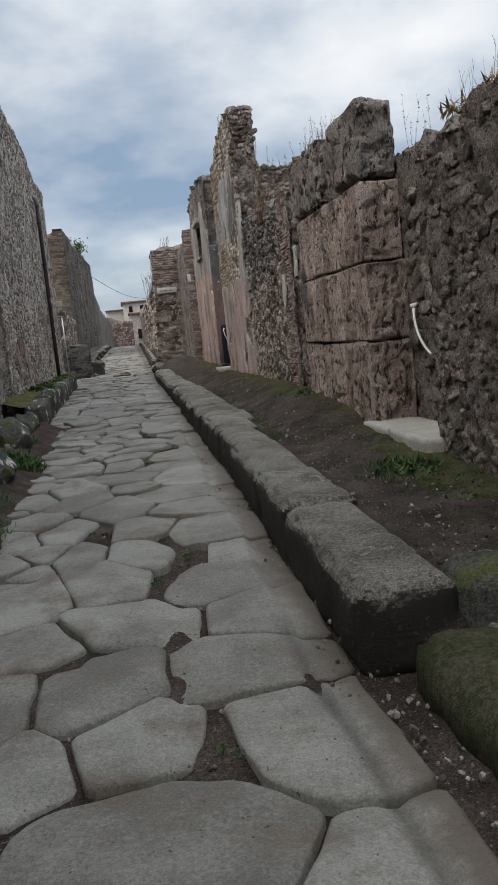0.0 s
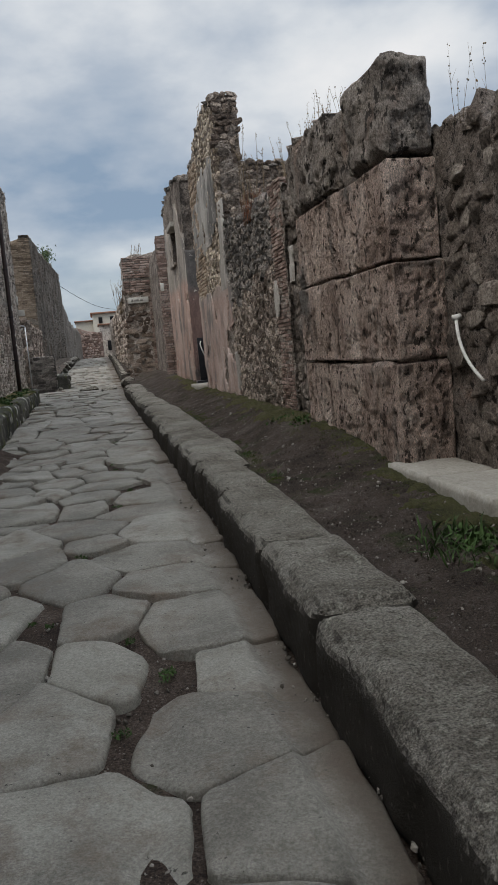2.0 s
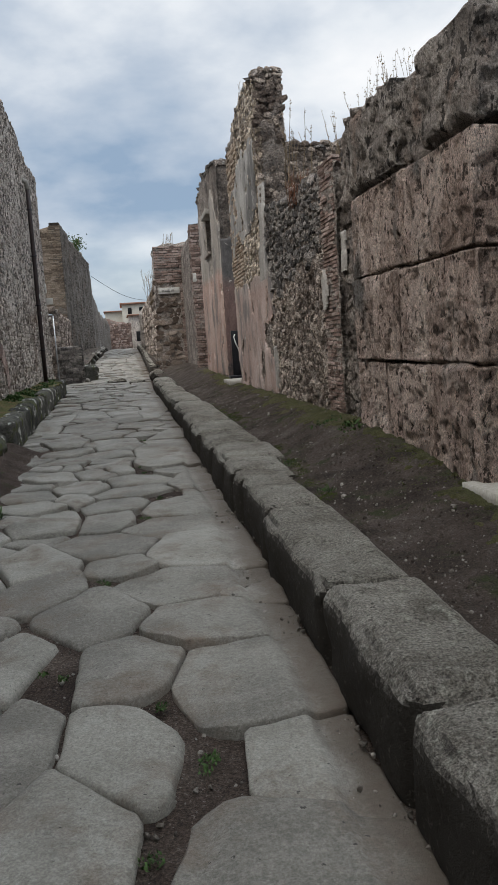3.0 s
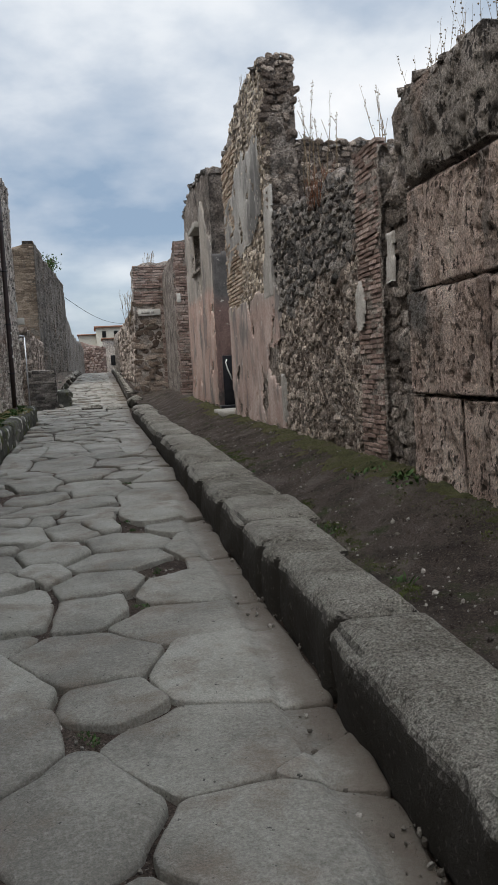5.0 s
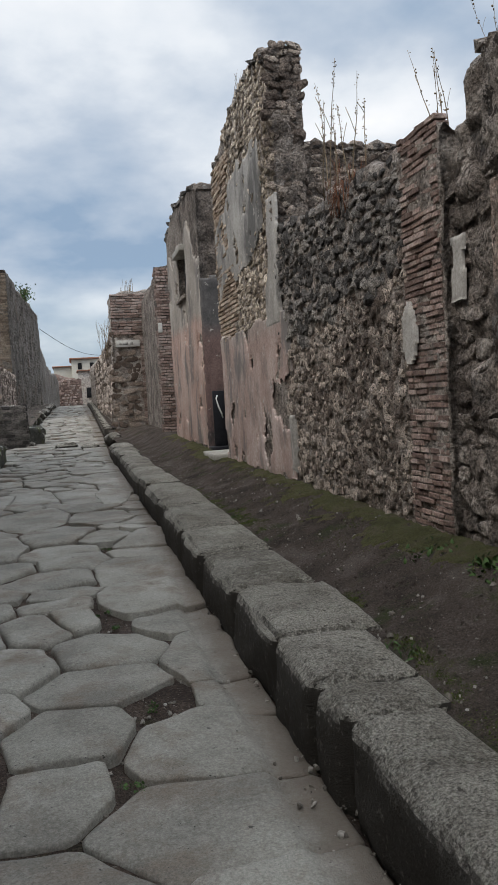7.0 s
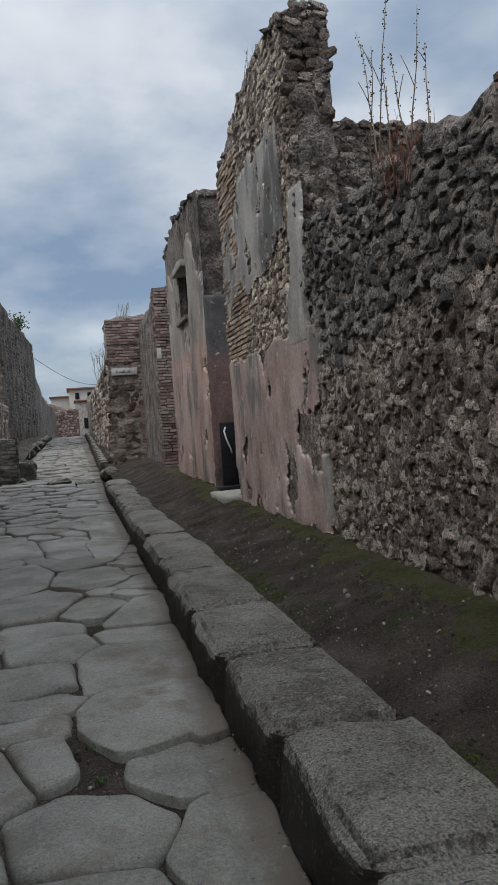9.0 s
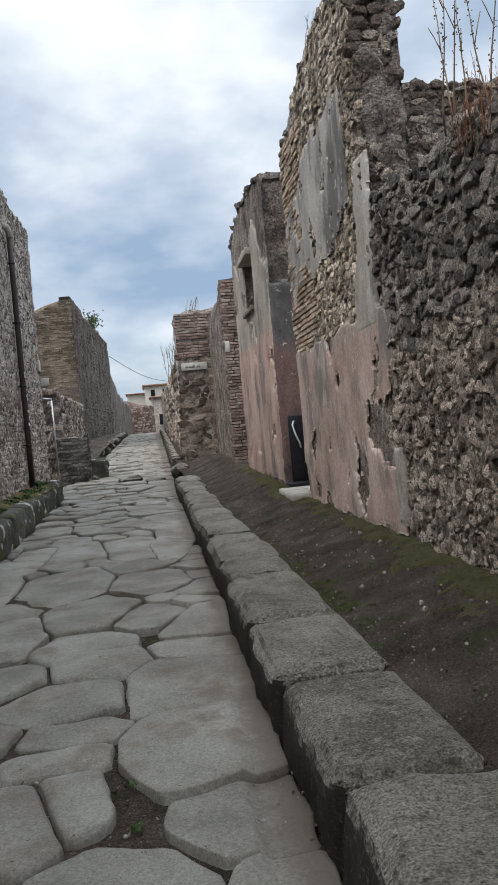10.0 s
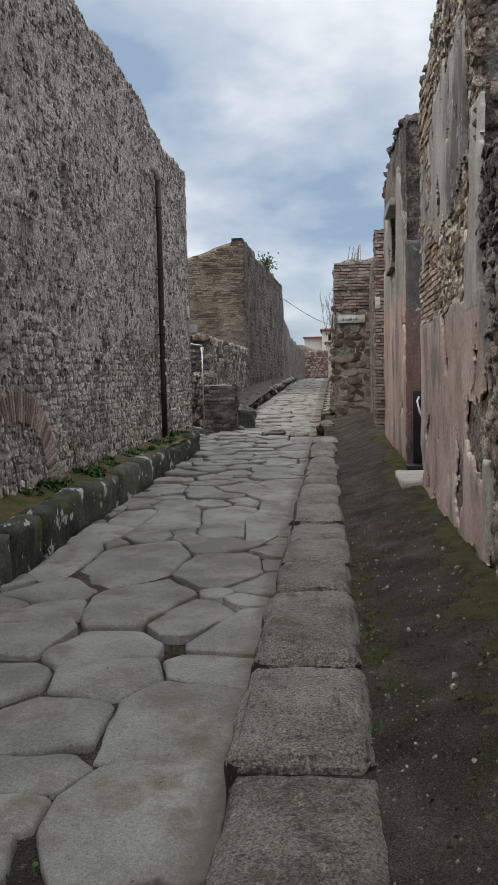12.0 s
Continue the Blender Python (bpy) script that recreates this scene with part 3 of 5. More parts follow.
# ---- ground, footways ----
def ground_sheet(name, xs, ys, height, material, label, lump=.02, freq=2.5, category="ground", kind="structure"):
    verts = [(x, y, height(x, y) + lump * fbm(x, y, 0, freq, 4)) for y in ys for x in xs]
    n = len(xs)
    faces = [(j * n + i, j * n + i + 1, (j + 1) * n + i + 1, (j + 1) * n + i) for j in range(len(ys) - 1) for i in range(n - 1)]
    return tagged(mesh_object(name, verts, faces, material), label, category, "", kind)


def steps(a, b, s):
    n = max(1, round((b - a) / s))
    return [a + (b - a) * i / n for i in range(n)]


GX = [-600, -200, -60, -20, -8] + steps(-4, 4, .12) + [4, 8, 20, 60, 200, 600]
GY = [-600, -150, -40] + steps(-12, 0, .6) + steps(0, 24, .12) + steps(24, 45, .4) + steps(45, 110, 3) + [110, 200, 600, 2500]


def bed(x, y):
    z = along(ROAD, y) - .048 - .035 * smooth(.70, .80, x)
    if y < 15:
        z += .22 * smooth(-1.05, -1.7, x) + .10 * smooth(-1.5, -2.2, x)
    if y < 3.3:
        z += .16 * smooth(.95, 1.5, x)
    return z


ground = ground_sheet("ground", GX, GY, bed, M_GRAVEL, "dark brown earth with grit between the paving stones", .018, 3.0)


def footway_right(x, y):
    a, b = along(KERB, y) - .085, along(FOOT, y)
    z = a + (b - a) * smooth(1.42, 2.5, x)
    return z - .30 * smooth(3.75, 3.3, y)


pavement = ground_sheet("pavement", steps(1.2, 3.6, .06) + [3.6], steps(2.4, 24, .09) + steps(24, 36, .3) + [36], footway_right, M_EARTH, "trodden dark earth footway with grit and pebbles", .025, 3.5, "pavement")


def footway_surface(x, y):
    return footway_right(x, y) + .025 * fbm(x, y, 0, 3.5, 4)


def footway_left(x, y):
    return along(ROAD, y) + .44 + .10 * smooth(-1.9, -2.4, x) - .16 * smooth(28.5, 30.2, y)


pavement_left = ground_sheet("pavement_left", steps(-2.6, -1.85, .07) + [-1.85], steps(15.2, 30.3, .12) + [30.3], footway_left, M_MOSS, "narrow raised footway covered with moss and weeds", .04, 4.0, "pavement")
pavement_far = ground_sheet("pavement_far", steps(-3.2, -1.55, .3) + [-1.55], steps(35.5, 84, 1.2), lambda x, y: along(ROAD, y) + .36 + .1 * smooth(-1.8, -3, x), M_EARTH, "earth footway beyond the crossing", .03, 2.0, "pavement")
pavement_corner = ground_sheet("pavement_corner", steps(1.35, 3.2, .3) + [3.2], steps(36, 84, 1.2), lambda x, y: along(ROAD, y) + .3, M_EARTH, "earth footway along the far walls", .03, 2.0, "pavement")

# ---- walls, street side on the right ----
D_NEAR = rough_disp(.026, 6.0, .022, -.02)
D_FILL = rough_disp(.045, 5.0, .02)
D_CORE = rough_disp(.028, 4.0, .014, -.012)
D_FLAT = rough_disp(.012, 2.0, .006, -.02)


def low(u):
    return along(FOOT, u) - .25


wall_near = wall("wall_1", [wall_piece(RIGHT, 1.0, 6.46, low, ragged([(0, 3.3), (5, 3.05), (6.46, 3.0)], .10, 1.6, 1.0), .5, .035, D_NEAR, .08, .08)], M_MORTAR_DARK, "weathered rubble and mortar wall with a broken top")
wall_rear_right = wall("wall_2", [wall_piece(RIGHT, -9, 1.0, -.3, ragged([(-9, 3.4), (1, 3.3)], .12, 1.2, 4.0), .5, .25, D_NEAR)], M_MORTAR, "weathered mortar wall")
FILL = Face((2.92, 0), (0, 1), (-1, 0))
wall_fill = wall("wall_3", [wall_piece(FILL, 6.2, 8.4, low, ragged([(6.2, 2.95), (7.2, 3.0), (7.5, 3.25), (8.4, 3.3)], .10, 2.5, 2.0), .35, .04, D_FILL, .08)], M_MORTAR_DARK, "recessed rubble filling of an old doorway")
wall_core = wall("wall_4", [wall_piece(RIGHT, 8.5, 11.75, low, ragged([(8.2, 3.2), (9.0, 3.3), (10, 3.3), (11.2, 3.5), (11.75, 3.4)], .06, 2.2, 3.0), .40, .09, rough_disp(.07, 4, .03, -.07))], M_MORTAR, "mortar core behind large tufa blocks")
wall_rubble = wall("wall_5", [wall_piece(RIGHT, 11.7, 16.2, low, ragged([(11.7, 3.60), (12.2, 3.66), (12.5, 3.66), (13.9, 3.74), (14.8, 3.70), (15.5, 3.80), (16.2, 3.9)], .06, 3.0, 5.0), .42, .07, D_CORE, .07)], M_MORTAR, "wall of dark rubble stones set in crumbling mortar")
wall_tall = wall("wall_6", [wall_piece(RIGHT, 16.1, 19.95, low, ragged([(16.1, 5.9), (16.5, 6.12), (17.2, 6.16), (17.9, 6.12), (19.0, 5.98), (19.5, 5.74), (19.95, 5.62)], .09, 3.0, 6.0, .25), .42, .07, D_CORE, .06, .07)], M_MORTAR, "tall ruined house wall with peeling painted plaster")
CROSS = Face((2.86, 16.12), (1, 0), (0, -1))
wall_cross = wall("wall_7", [wall_piece(CROSS, 0, 4.5, .5, ragged([(0, 4.86), (4.5, 4.85)], .05, 3.0, 8.0), .42, .08, D_CORE, .07)], M_MORTAR, "cross wall of rubble behind the street front")
HOUSE = Face((2.46, 0), (0, 1), (-1, 0))
TOP_H = ragged([(21.65, 5.75), (21.9, 5.98), (23.5, 6.08), (25.2, 6.08), (26.2, 5.75)], .10, 2.5, 9.0, .25)
wall_house = wall("wall_8", [
    wall_piece(HOUSE, 21.65, 23.35, low, TOP_H, .45, .09, D_FLAT, .06, .03),
    wall_piece(HOUSE, 23.35, 24.45, low, 4.02, .45, .12, D_FLAT, .02, .02),
    wall_piece(HOUSE, 23.35, 24.45, 4.95, TOP_H, .45, .12, D_FLAT, .06, .02),
    wall_piece(HOUSE, 24.45, 26.3, low, TOP_H, .45, .09, D_FLAT, .06, .03)], M_MORTAR, "house wall with a window opening and faded plaster")
JAMB = Face((2.90, 21.7), (1, 0), (0, -1))
wall_jamb = wall("wall_9", [wall_piece(JAMB, 0, 1.6, .6, ragged([(0, 5.65), (1.6, 5.4)], .08, 3, 2.0), .4, .12, D_FLAT)], M_MORTAR, "side wall inside the narrow doorway")
wall_far_right = wall("wall_10", [wall_piece(Face((2.55, 0), (0, 1), (-1, 0)), 28.9, 35.6, .6, ragged([(28.9, 5.6), (31, 5.5), (35, 5.3)], .1, 2, 3.3), .5, .2, D_FLAT)], M_MORTAR, "ruined rubble wall along the footway")
wall_link = wall("wall_11", [wall_piece(Face((3.3, 0), (0, 1), (-1, 0)), 19.6, 29.2, .6, ragged([(19, 3.0), (29, 3.2)], .1, 2, 3.9), .4, .3, D_FLAT)], M_MORTAR, "low rubble wall behind the door openings")

# ---- walls on the left and beyond the crossing ----
D_LEFT = rough_disp(.03, 3.0, .016)
PUTLOGS = [(21.32, 4.95, .17, .60), (20.15, 4.5, .13, .2), (22.64, 5.12, .14, .22), (23.07, 4.75, .14, .2), (21.6, 3.14, .17, .26), (23.15, 2.78, .15, .22), (24.7, 2.75, .13, .17), (22.7, 2.45, .13, .15), (25.4, 4.0, .12, .15), (24.3, 6.0, .12, .16)]


def in_putlog(u, z, grow=0.0):
    return any(abs(u - a) < w / 2 + grow and abs(z - b) < h / 2 + grow for a, b, w, h in PUTLOGS)


def left_disp(u, z):
    return D_LEFT(u, z) - (.42 if in_putlog(u, z, .03) else 0)


LEFT_TOP = ragged([(-9, 7.8), (17, 7.9), (22.4, 7.93), (26, 7.9), (27.6, 7.62), (28.8, 7.5), (30.4, 7.62), (31.4, 7.55)], .10, 1.6, 12.0, .2)
wall_left = wall("wall_12", [wall_piece(LEFT, 17.0, 31.4, .3, LEFT_TOP, .5, .05, left_disp, .08, .03),
                             wall_piece(LEFT, 15.8, 17.0, 2.95, LEFT_TOP, .5, .15, D_LEFT, .08, .03)], M_WALL_GREY, "very tall grey rubble wall with small holes")
wall_left_rear = wall("wall_13", [wall_piece(LEFT, -9, 15.8, -.2, LEFT_TOP, .5, .3, D_LEFT, .1)], M_WALL_GREY, "tall grey rubble wall")
# added wall, never in view; the real street stays open at this end
wall_behind = wall("wall_14", [wall_piece(Face((-2.4, -9), (1, 0), (0, 1)), 0, 5, -.3, 3.2, .4, .4, D_LEFT)], M_MORTAR, "unseen plain wall added to close off the street behind the viewer")
# added back wall, its darkness painted on rather than left to the light
wall_doorway_back = wall("wall_15", [wall_piece(Face((-3.6, 0), (0, 1), (1, 0)), 15, 18, .3, 4.5, .3, .4, D_LEFT)], M_DARK, "back wall inside the doorway, coloured black for its shade")
LOW = Face((-2.8, 0), (0, 1), (1, 0))
wall_low = wall("wall_16", [wall_piece(LOW, 35.2, 51.0, .6, ragged([(35.2, 3.4), (38, 3.7), (44, 3.5), (51, 3.7)], .15, 1.2, 5.0), .5, .22, rough_disp(.06, 2, .02), .1)], M_MORTAR, "low ruined rubble wall beside the rising street")
LOW_END = Face((-6.5, 35.2), (1, 0), (0, -1))
wall_low_end = wall("wall_17", [wall_piece(LOW_END, 0, 4.2, .4, ragged([(0, 3.9), (4.2, 3.5)], .15, 1.5, 2.0), .4, .22, rough_disp(.06, 2, .02), .1)], M_MORTAR, "low ruined wall along the side lane")
lane_wall = wall("wall_18", [wall_piece(Face((-8, 31.4), (1, 0), (0, 1)), 0, 5.6, .3, 7.0, .4, .4, D_LEFT)], M_WALL_GREY, "side of the tall rubble wall along the lane")
wall_street_end = wall("wall_19", [wall_piece(Face((-4, 90), (1, 0), (0, -1)), 0, 5.1, 1.5, ragged([(0, 5.4), (2, 5.25), (3.2, 5.1), (3.4, 4.75), (5.1, 4.7)], .25, 1.0, 6.0), .5, .35, D_NEAR, .15)], M_BRICK, "reddish ruined wall at the street's end")
side_u = Vector((.9, 19)).normalized()
GABLE_SIDE = Face((-2.9, 51.0), side_u[:], (side_u[1], -side_u[0]))
wall_gable = wall("wall_20", [
    wall_piece(GABLE_SIDE, 0, 6.5, .9, ragged([(0, 9.15), (4.5, 9.2), (4.7, 8.8), (6.5, 8.9)], .12, .8, 3.0), .6, .3, rough_disp(.03, 2, .02), .12),
    wall_piece(GABLE_SIDE, 6.5, 19, .9, ragged([(0, 8.9), (12, 9.0), (18, 8.6), (19, 7.6)], .2, .8, 3.0), .6, .4, rough_disp(.03, 2, .02), .12),
    wall_piece(GABLE_SIDE, 19, 38, .9, ragged([(19, 6.6), (23, 6.1), (24, 5.2), (38, 4.8)], .3, .8, 3.0), .6, .5, rough_disp(.05, 2, .02), .12)], M_FAR, "long side wall of a tall ruined house")
GABLE = Face((-8.5, 51.0), (1, 0), (0, -1))
wall_gable_front = wall("wall_21", [wall_piece(GABLE, 0, 5.58, .9, ragged([(0, 7.4), (5.58, 9.2)], .05, 1.0, 2.0), .5, .22, D_FLAT, .05)], M_GABLE, "brick gable of a tall ruined house")
pier_right = wall("wall_22", [wall_piece(Face((1.52, 35.0), (1, 0), (0, -1)), 0, 1.35, .6, ragged([(0, 5.55), (.4, 5.74), (1.35, 5.78)], .08, 2.0, 7.0), 1.2, .10, D_CORE, .06, .04)], M_MORTAR, "brick and rubble corner pier at the crossing")
pier_left = wall("wall_23", [wall_piece(Face((2.42, 28.6), (1, 0), (0, -1)), 0, .52, .6, ragged([(0, 5.45), (.52, 5.55)], .08, 3.0, 1.0), .5, .10, D_CORE, .06, .04)], M_MORTAR, "slender brick pier beside the footway")
wall_beyond = wall("wall_24", [wall_piece(Face((1.55, 36.2), (0, 1), (-1, 0)), 0, 34, .7, ragged([(0, 5.2), (6, 4.4), (14, 4.0), (34, 4.8)], .3, .8, 1.0), .5, .5, rough_disp(.05, 1.5, .02), .2)], M_MORTAR, "ruined wall along the far street")


# ---- paving stones ----
def rut(x, y):
    """Wheel ruts worn along the kerb and in the middle of the street."""
    a = math.exp(-((x - .68 - .04 * math.sin(y * .9)) / .05) ** 2) * smooth(4.4, 3.4, y) * .035
    b = .042 * smooth(.70, .76, x + .03 * math.sin(y * 1.7)) * smooth(16, 12, y) * smooth(2.6, 3.6, y)
    c = math.exp(-((x - .14 - .08 * math.sin(y * 1.3)) / .07) ** 2) * .035 * smooth(7.0, 5.8, y) * smooth(2.6, 3.4, y)
    return a + b + c


def clip(poly, px, py, nx, ny):
    """Keeps the side of a line from which the normal points away."""
    out = []
    for i, a in enumerate(poly):
        b = poly[(i + 1) % len(poly)]
        da, db = (a[0] - px) * nx + (a[1] - py) * ny, (b[0] - px) * nx + (b[1] - py) * ny
        if da <= 0:
            out.append(a)
        if da * db < 0:
            k = da / (da - db)
            out.append((a[0] + (b[0] - a[0]) * k, a[1] + (b[1] - a[1]) * k))
    return out


def road_left(y):
    return float(np.interp(y, [0, 4, 8, 12, 16, 19, 29, 31, 35, 51, 80], [-1.05, -1.05, -1.35, -1.62, -1.62, -1.72, -1.85, -2.6, -1.8, -1.45, -1.2]))


def road_right(y):
    return float(np.interp(y, [0, 2.6, 6, 10, 12, 16, 30, 36, 80], [1.0, .9, .96, 1.0, .96, .95, .97, 1.05, 1.3]))


rng = random.Random(11)
seeds = STONES_A + STONES_B + STONES_C + VOIDS


def room_for(x, y, hw, hh):
    return all(((x - a) / (p + hw * .72)) ** 2 + ((y - b) / (q + hh * .72)) ** 2 > 1 for a, b, p, q in seeds)


for y0, y1, scale, tries in ((-2.5, 2.2, 1.1, 500), (2.2, 21.0, 1.0, 4000), (2.2, 21.0, .55, 4000), (21.0, 86.0, 1.12, 9000), (21.0, 86.0, .6, 9000)):
    for _ in range(tries):
        y = rng.uniform(y0, y1)
        x = rng.uniform(road_left(y) - .1, road_right(y) - .08)
        hw, hh = scale * rng.uniform(.26, .44), scale * rng.uniform(.24, .38)
        if room_for(x, y, hw, hh):
            seeds.append((x, y, hw, hh))


VOID_SET = set(VOIDS)


def stone_outline(k):
    """Each pair of neighbours is parted by one line, placed by their sizes."""
    x, y, hw, hh = seeds[k]
    if seeds[k] in VOID_SET:
        return []
    poly = [(x - 1, y - 1), (x + 1, y - 1), (x + 1, y + 1), (x - 1, y + 1)]
    for a, b, p, q in seeds:
        if (a, b) == (x, y) or abs(a - x) > 2 or abs(b - y) > 2:
            continue
        dx, dy = a - x, b - y
        mine, other = 1 / math.hypot(dx / hw, dy / hh), 1 / math.hypot(dx / p, dy / q)
        s = mine / (mine + other)
        poly = clip(poly, x + dx * s, y + dy * s, dx / (hw * hw + p * p), dy / (hh * hh + q * q))
        if len(poly) < 3:
            return []
    poly = clip(poly, road_right(y) - .01, y, 1, 0)
    poly = clip(poly, road_left(y), y, -1, 0)
    if len(poly) < 3:
        return []
    cx, cy = sum(p[0] for p in poly) / len(poly), sum(p[1] for p in poly) / len(poly)
    gap = (.009 if y < 22 else .022) + (.045 if x < .25 else .022) * max(0, noise.noise(Vector((x * 1.9, y * 1.9, 4))) + .05)
    out = []
    for i, (px, py) in enumerate(poly):
        d = math.hypot(px - cx, py - cy)
        s = max(.3, 1 - gap / max(d, .05))
        out.append((cx + (px - cx) * s, cy + (py - cy) * s))
    # bend the sides, round the corners
    mid = []
    for i, a in enumerate(out):
        b = out[(i + 1) % len(out)]
        mid.append(a)
        n = max(1, int(math.hypot(b[0] - a[0], b[1] - a[1]) / .10))
        for j in range(1, n):
            qx, qy = a[0] + (b[0] - a[0]) * j / n, a[1] + (b[1] - a[1]) * j / n
            w = .026
            mid.append((qx + w * noise.noise(Vector((qx * 5, qy * 5, k))), qy + w * noise.noise(Vector((qx * 5, qy * 5, k + 9)))))
    mid = [p for i, a in enumerate(mid) for b in (mid[(i + 1) % len(mid)],) for p in ((a[0] * .72 + b[0] * .28, a[1] * .72 + b[1] * .28), (a[0] * .28 + b[0] * .72, a[1] * .28 + b[1] * .72))]
    keep = [mid[0]]
    for p in mid[1:]:
        if math.hypot(p[0] - keep[-1][0], p[1] - keep[-1][1]) > .025:
            keep.append(p)
    return keep


def paving_mesh(k, fine):
    poly = stone_outline(k)
    if len(poly) < 5:
        return None
    xs, ys = [p[0] for p in poly], [p[1] for p in poly]
    if (max(xs) - min(xs)) < .14 or (max(ys) - min(ys)) < .14:
        return None
    cx, cy = sum(xs) / len(xs), sum(ys) / len(ys)
    size = min(max(xs) - min(xs), max(ys) - min(ys))
    lift, ax, ay = rng.uniform(-.018, .018) * (1 if cy < 22 else 2), rng.uniform(-.035, .035), rng.uniform(-.045, .045)
    worn = rng.choice((.009, .013, .018, .024)) if cx < .2 else rng.choice((.004, .006, .009))
    rings = ((0, -.14), (0, -worn * 1.9), (.010, -worn * .85), (.030, -worn * .3), (.07, -.001), (.14, .003))
    bm = bmesh.new()
    loops = []
    for inset, dz in rings:
        s_in = min(inset, size * .35)
        ring = []
        for px, py in poly:
            d = math.hypot(px - cx, py - cy)
            s = max(.2, 1 - s_in / max(d, .05))
            ring.append(bm.verts.new((cx + (px - cx) * s, cy + (py - cy) * s, dz)))
        loops.append(ring)
    n = len(poly)
    for a, b in zip(loops, loops[1:]):
        for i in range(n):
            bm.faces.new((a[i], a[(i + 1) % n], b[(i + 1) % n], b[i]))
    bm.faces.new(loops[-1])
    if fine:
        cuts = [(v, 0) for v in steps(math.floor(min(xs) * 5) / 5, max(xs), .16)] + [(v, 0) for v in steps(.54, .96, .045)]
        cuts += [(v, 1) for v in steps(math.floor(min(ys) * 5) / 5, max(ys), .16)]
        for v, axis in cuts:
            if axis == 0 and not min(xs) + .02 < v < max(xs) - .02 or axis == 1 and not min(ys) + .02 < v < max(ys) - .02:
                continue
            bmesh.ops.bisect_plane(bm, geom=bm.verts[:] + bm.edges[:] + bm.faces[:], plane_co=(v, 0, 0) if axis == 0 else (0, v, 0), plane_no=(1, 0, 0) if axis == 0 else (0, 1, 0))
    for v in bm.verts:
        x, y = v.co.x, v.co.y
        top = smooth(-.10, -.04, v.co.z)
        v.co.z += along(ROAD, y) + lift + ax * (x - cx) + ay * (y - cy) + top * (.026 * fbm(x + k, y, 0, 1.7, 3) + .003 * noise.noise(Vector((x * 14, y * 14, k))) - rut(x, y))
    return bm


road = tagged(new("road"), "street of large worn grey basalt paving stones", "road", "", "structure")
far_bm = bmesh.new()
for k in sorted(range(len(seeds)), key=lambda i: seeds[i][1]):
    y = seeds[k][1]
    bm = paving_mesh(k, y < 15)
    if bm is None:
        continue
    if y < 25.5:
        part("paving_stone", bm, M_BASALT, road)
    else:
        tmp = bpy.data.meshes.new("tmp")
        bm.to_mesh(tmp)
        bm.free()
        far_bm.from_mesh(tmp)
        bpy.data.meshes.remove(tmp)
tagged(part("far_paving", far_bm, M_BASALT, road), kind="stuff")


# ---- kerb stones ----
def block_mesh(lo, hi, res, roundness, lump, seed, pit=0.0, freq=3.0):
    """A rough block: a finely cut box with rounded edges and a broken surface, at its place."""
    bm = bmesh.new()
    ex = [b - a for a, b in zip(lo, hi)]
    n = [max(2, int(e / res)) for e in ex]
    ids = {}

    def vert(i, j, k):
        if (i, j, k) not in ids:
            q = [i / n[0], j / n[1], k / n[2]]
            p = Vector([lo[a] + ex[a] * q[a] for a in range(3)])
            # pull the edges in
            near = sorted((min(q[a], 1 - q[a]) * ex[a], a) for a in range(3))
            d2 = near[1][0]
            pull = roundness * max(0, 1 - d2 / (roundness * 2.2)) ** 2
            pull3 = roundness * max(0, 1 - near[2][0] / (roundness * 2.2)) ** 2
            for (dist, a), by in zip(near, (pull, pull, pull3)):
                p[a] += by * .7 * (1 if q[a] < .5 else -1)
            s = p * freq + Vector((seed * 7.1, seed * 3.3, 0))
            f = noise.fractal(s, 1.0, 2.0, 4)
            out = Vector([(1 if q[a] > .5 else -1) if near[0][1] == a else 0 for a in range(3)])
            inner = smooth(0, .05, d2)
            p += out * lump * f * inner + Vector((noise.noise(s * .6), noise.noise(s * .6 + Vector((9, 0, 0))), 0)) * lump * .8
            if pit:
                c = noise.fractal(Vector((p.x * 12, p.y * 12, p.z * 5.5)) + Vector((seed, 0, 0)), .8, 2.1, 4)
                c2 = noise.noise(p * 27 + Vector((0, seed, 0)))
                c3 = smooth(.40, .18, noise.voronoi(Vector((p.x * 17, p.y * 17, p.z * 11)) + noise.noise_vector(p * 9) * .9)[0][0]) * smooth(-.3, .15, noise.noise(p * 2.3))
                p -= out * pit * inner * (min(.8, max(0, c - .12) * 2.2) + max(0, c2 - .1) * 1.0 + c3 * .22)
                if near[0][1] == 1:
                    # bedding planes weathered out on the block's end
                    p -= out * pit * inner * (max(0, noise.noise(Vector((p.x * 5, seed * 5, p.z * 19)))) * .4 + max(0, noise.noise(Vector((p.x * 9, seed * 3, p.z * 37)))) * .4)
            ids[(i, j, k)] = bm.verts.new(p)
        return ids[(i, j, k)]

    for a, b, c in ((0, 1, 2), (1, 2, 0), (2, 0, 1)):
        for end in (0, n[c]):
            for i in range(n[a]):
                for j in range(n[b]):
                    def at(ii, jj):
                        q = [0, 0, 0]
                        q[a], q[b], q[c] = ii, jj, end
                        return vert(*q)
                    bm.faces.new((at(i, j), at(i + 1, j), at(i + 1, j + 1), at(i, j + 1)))
    return bm


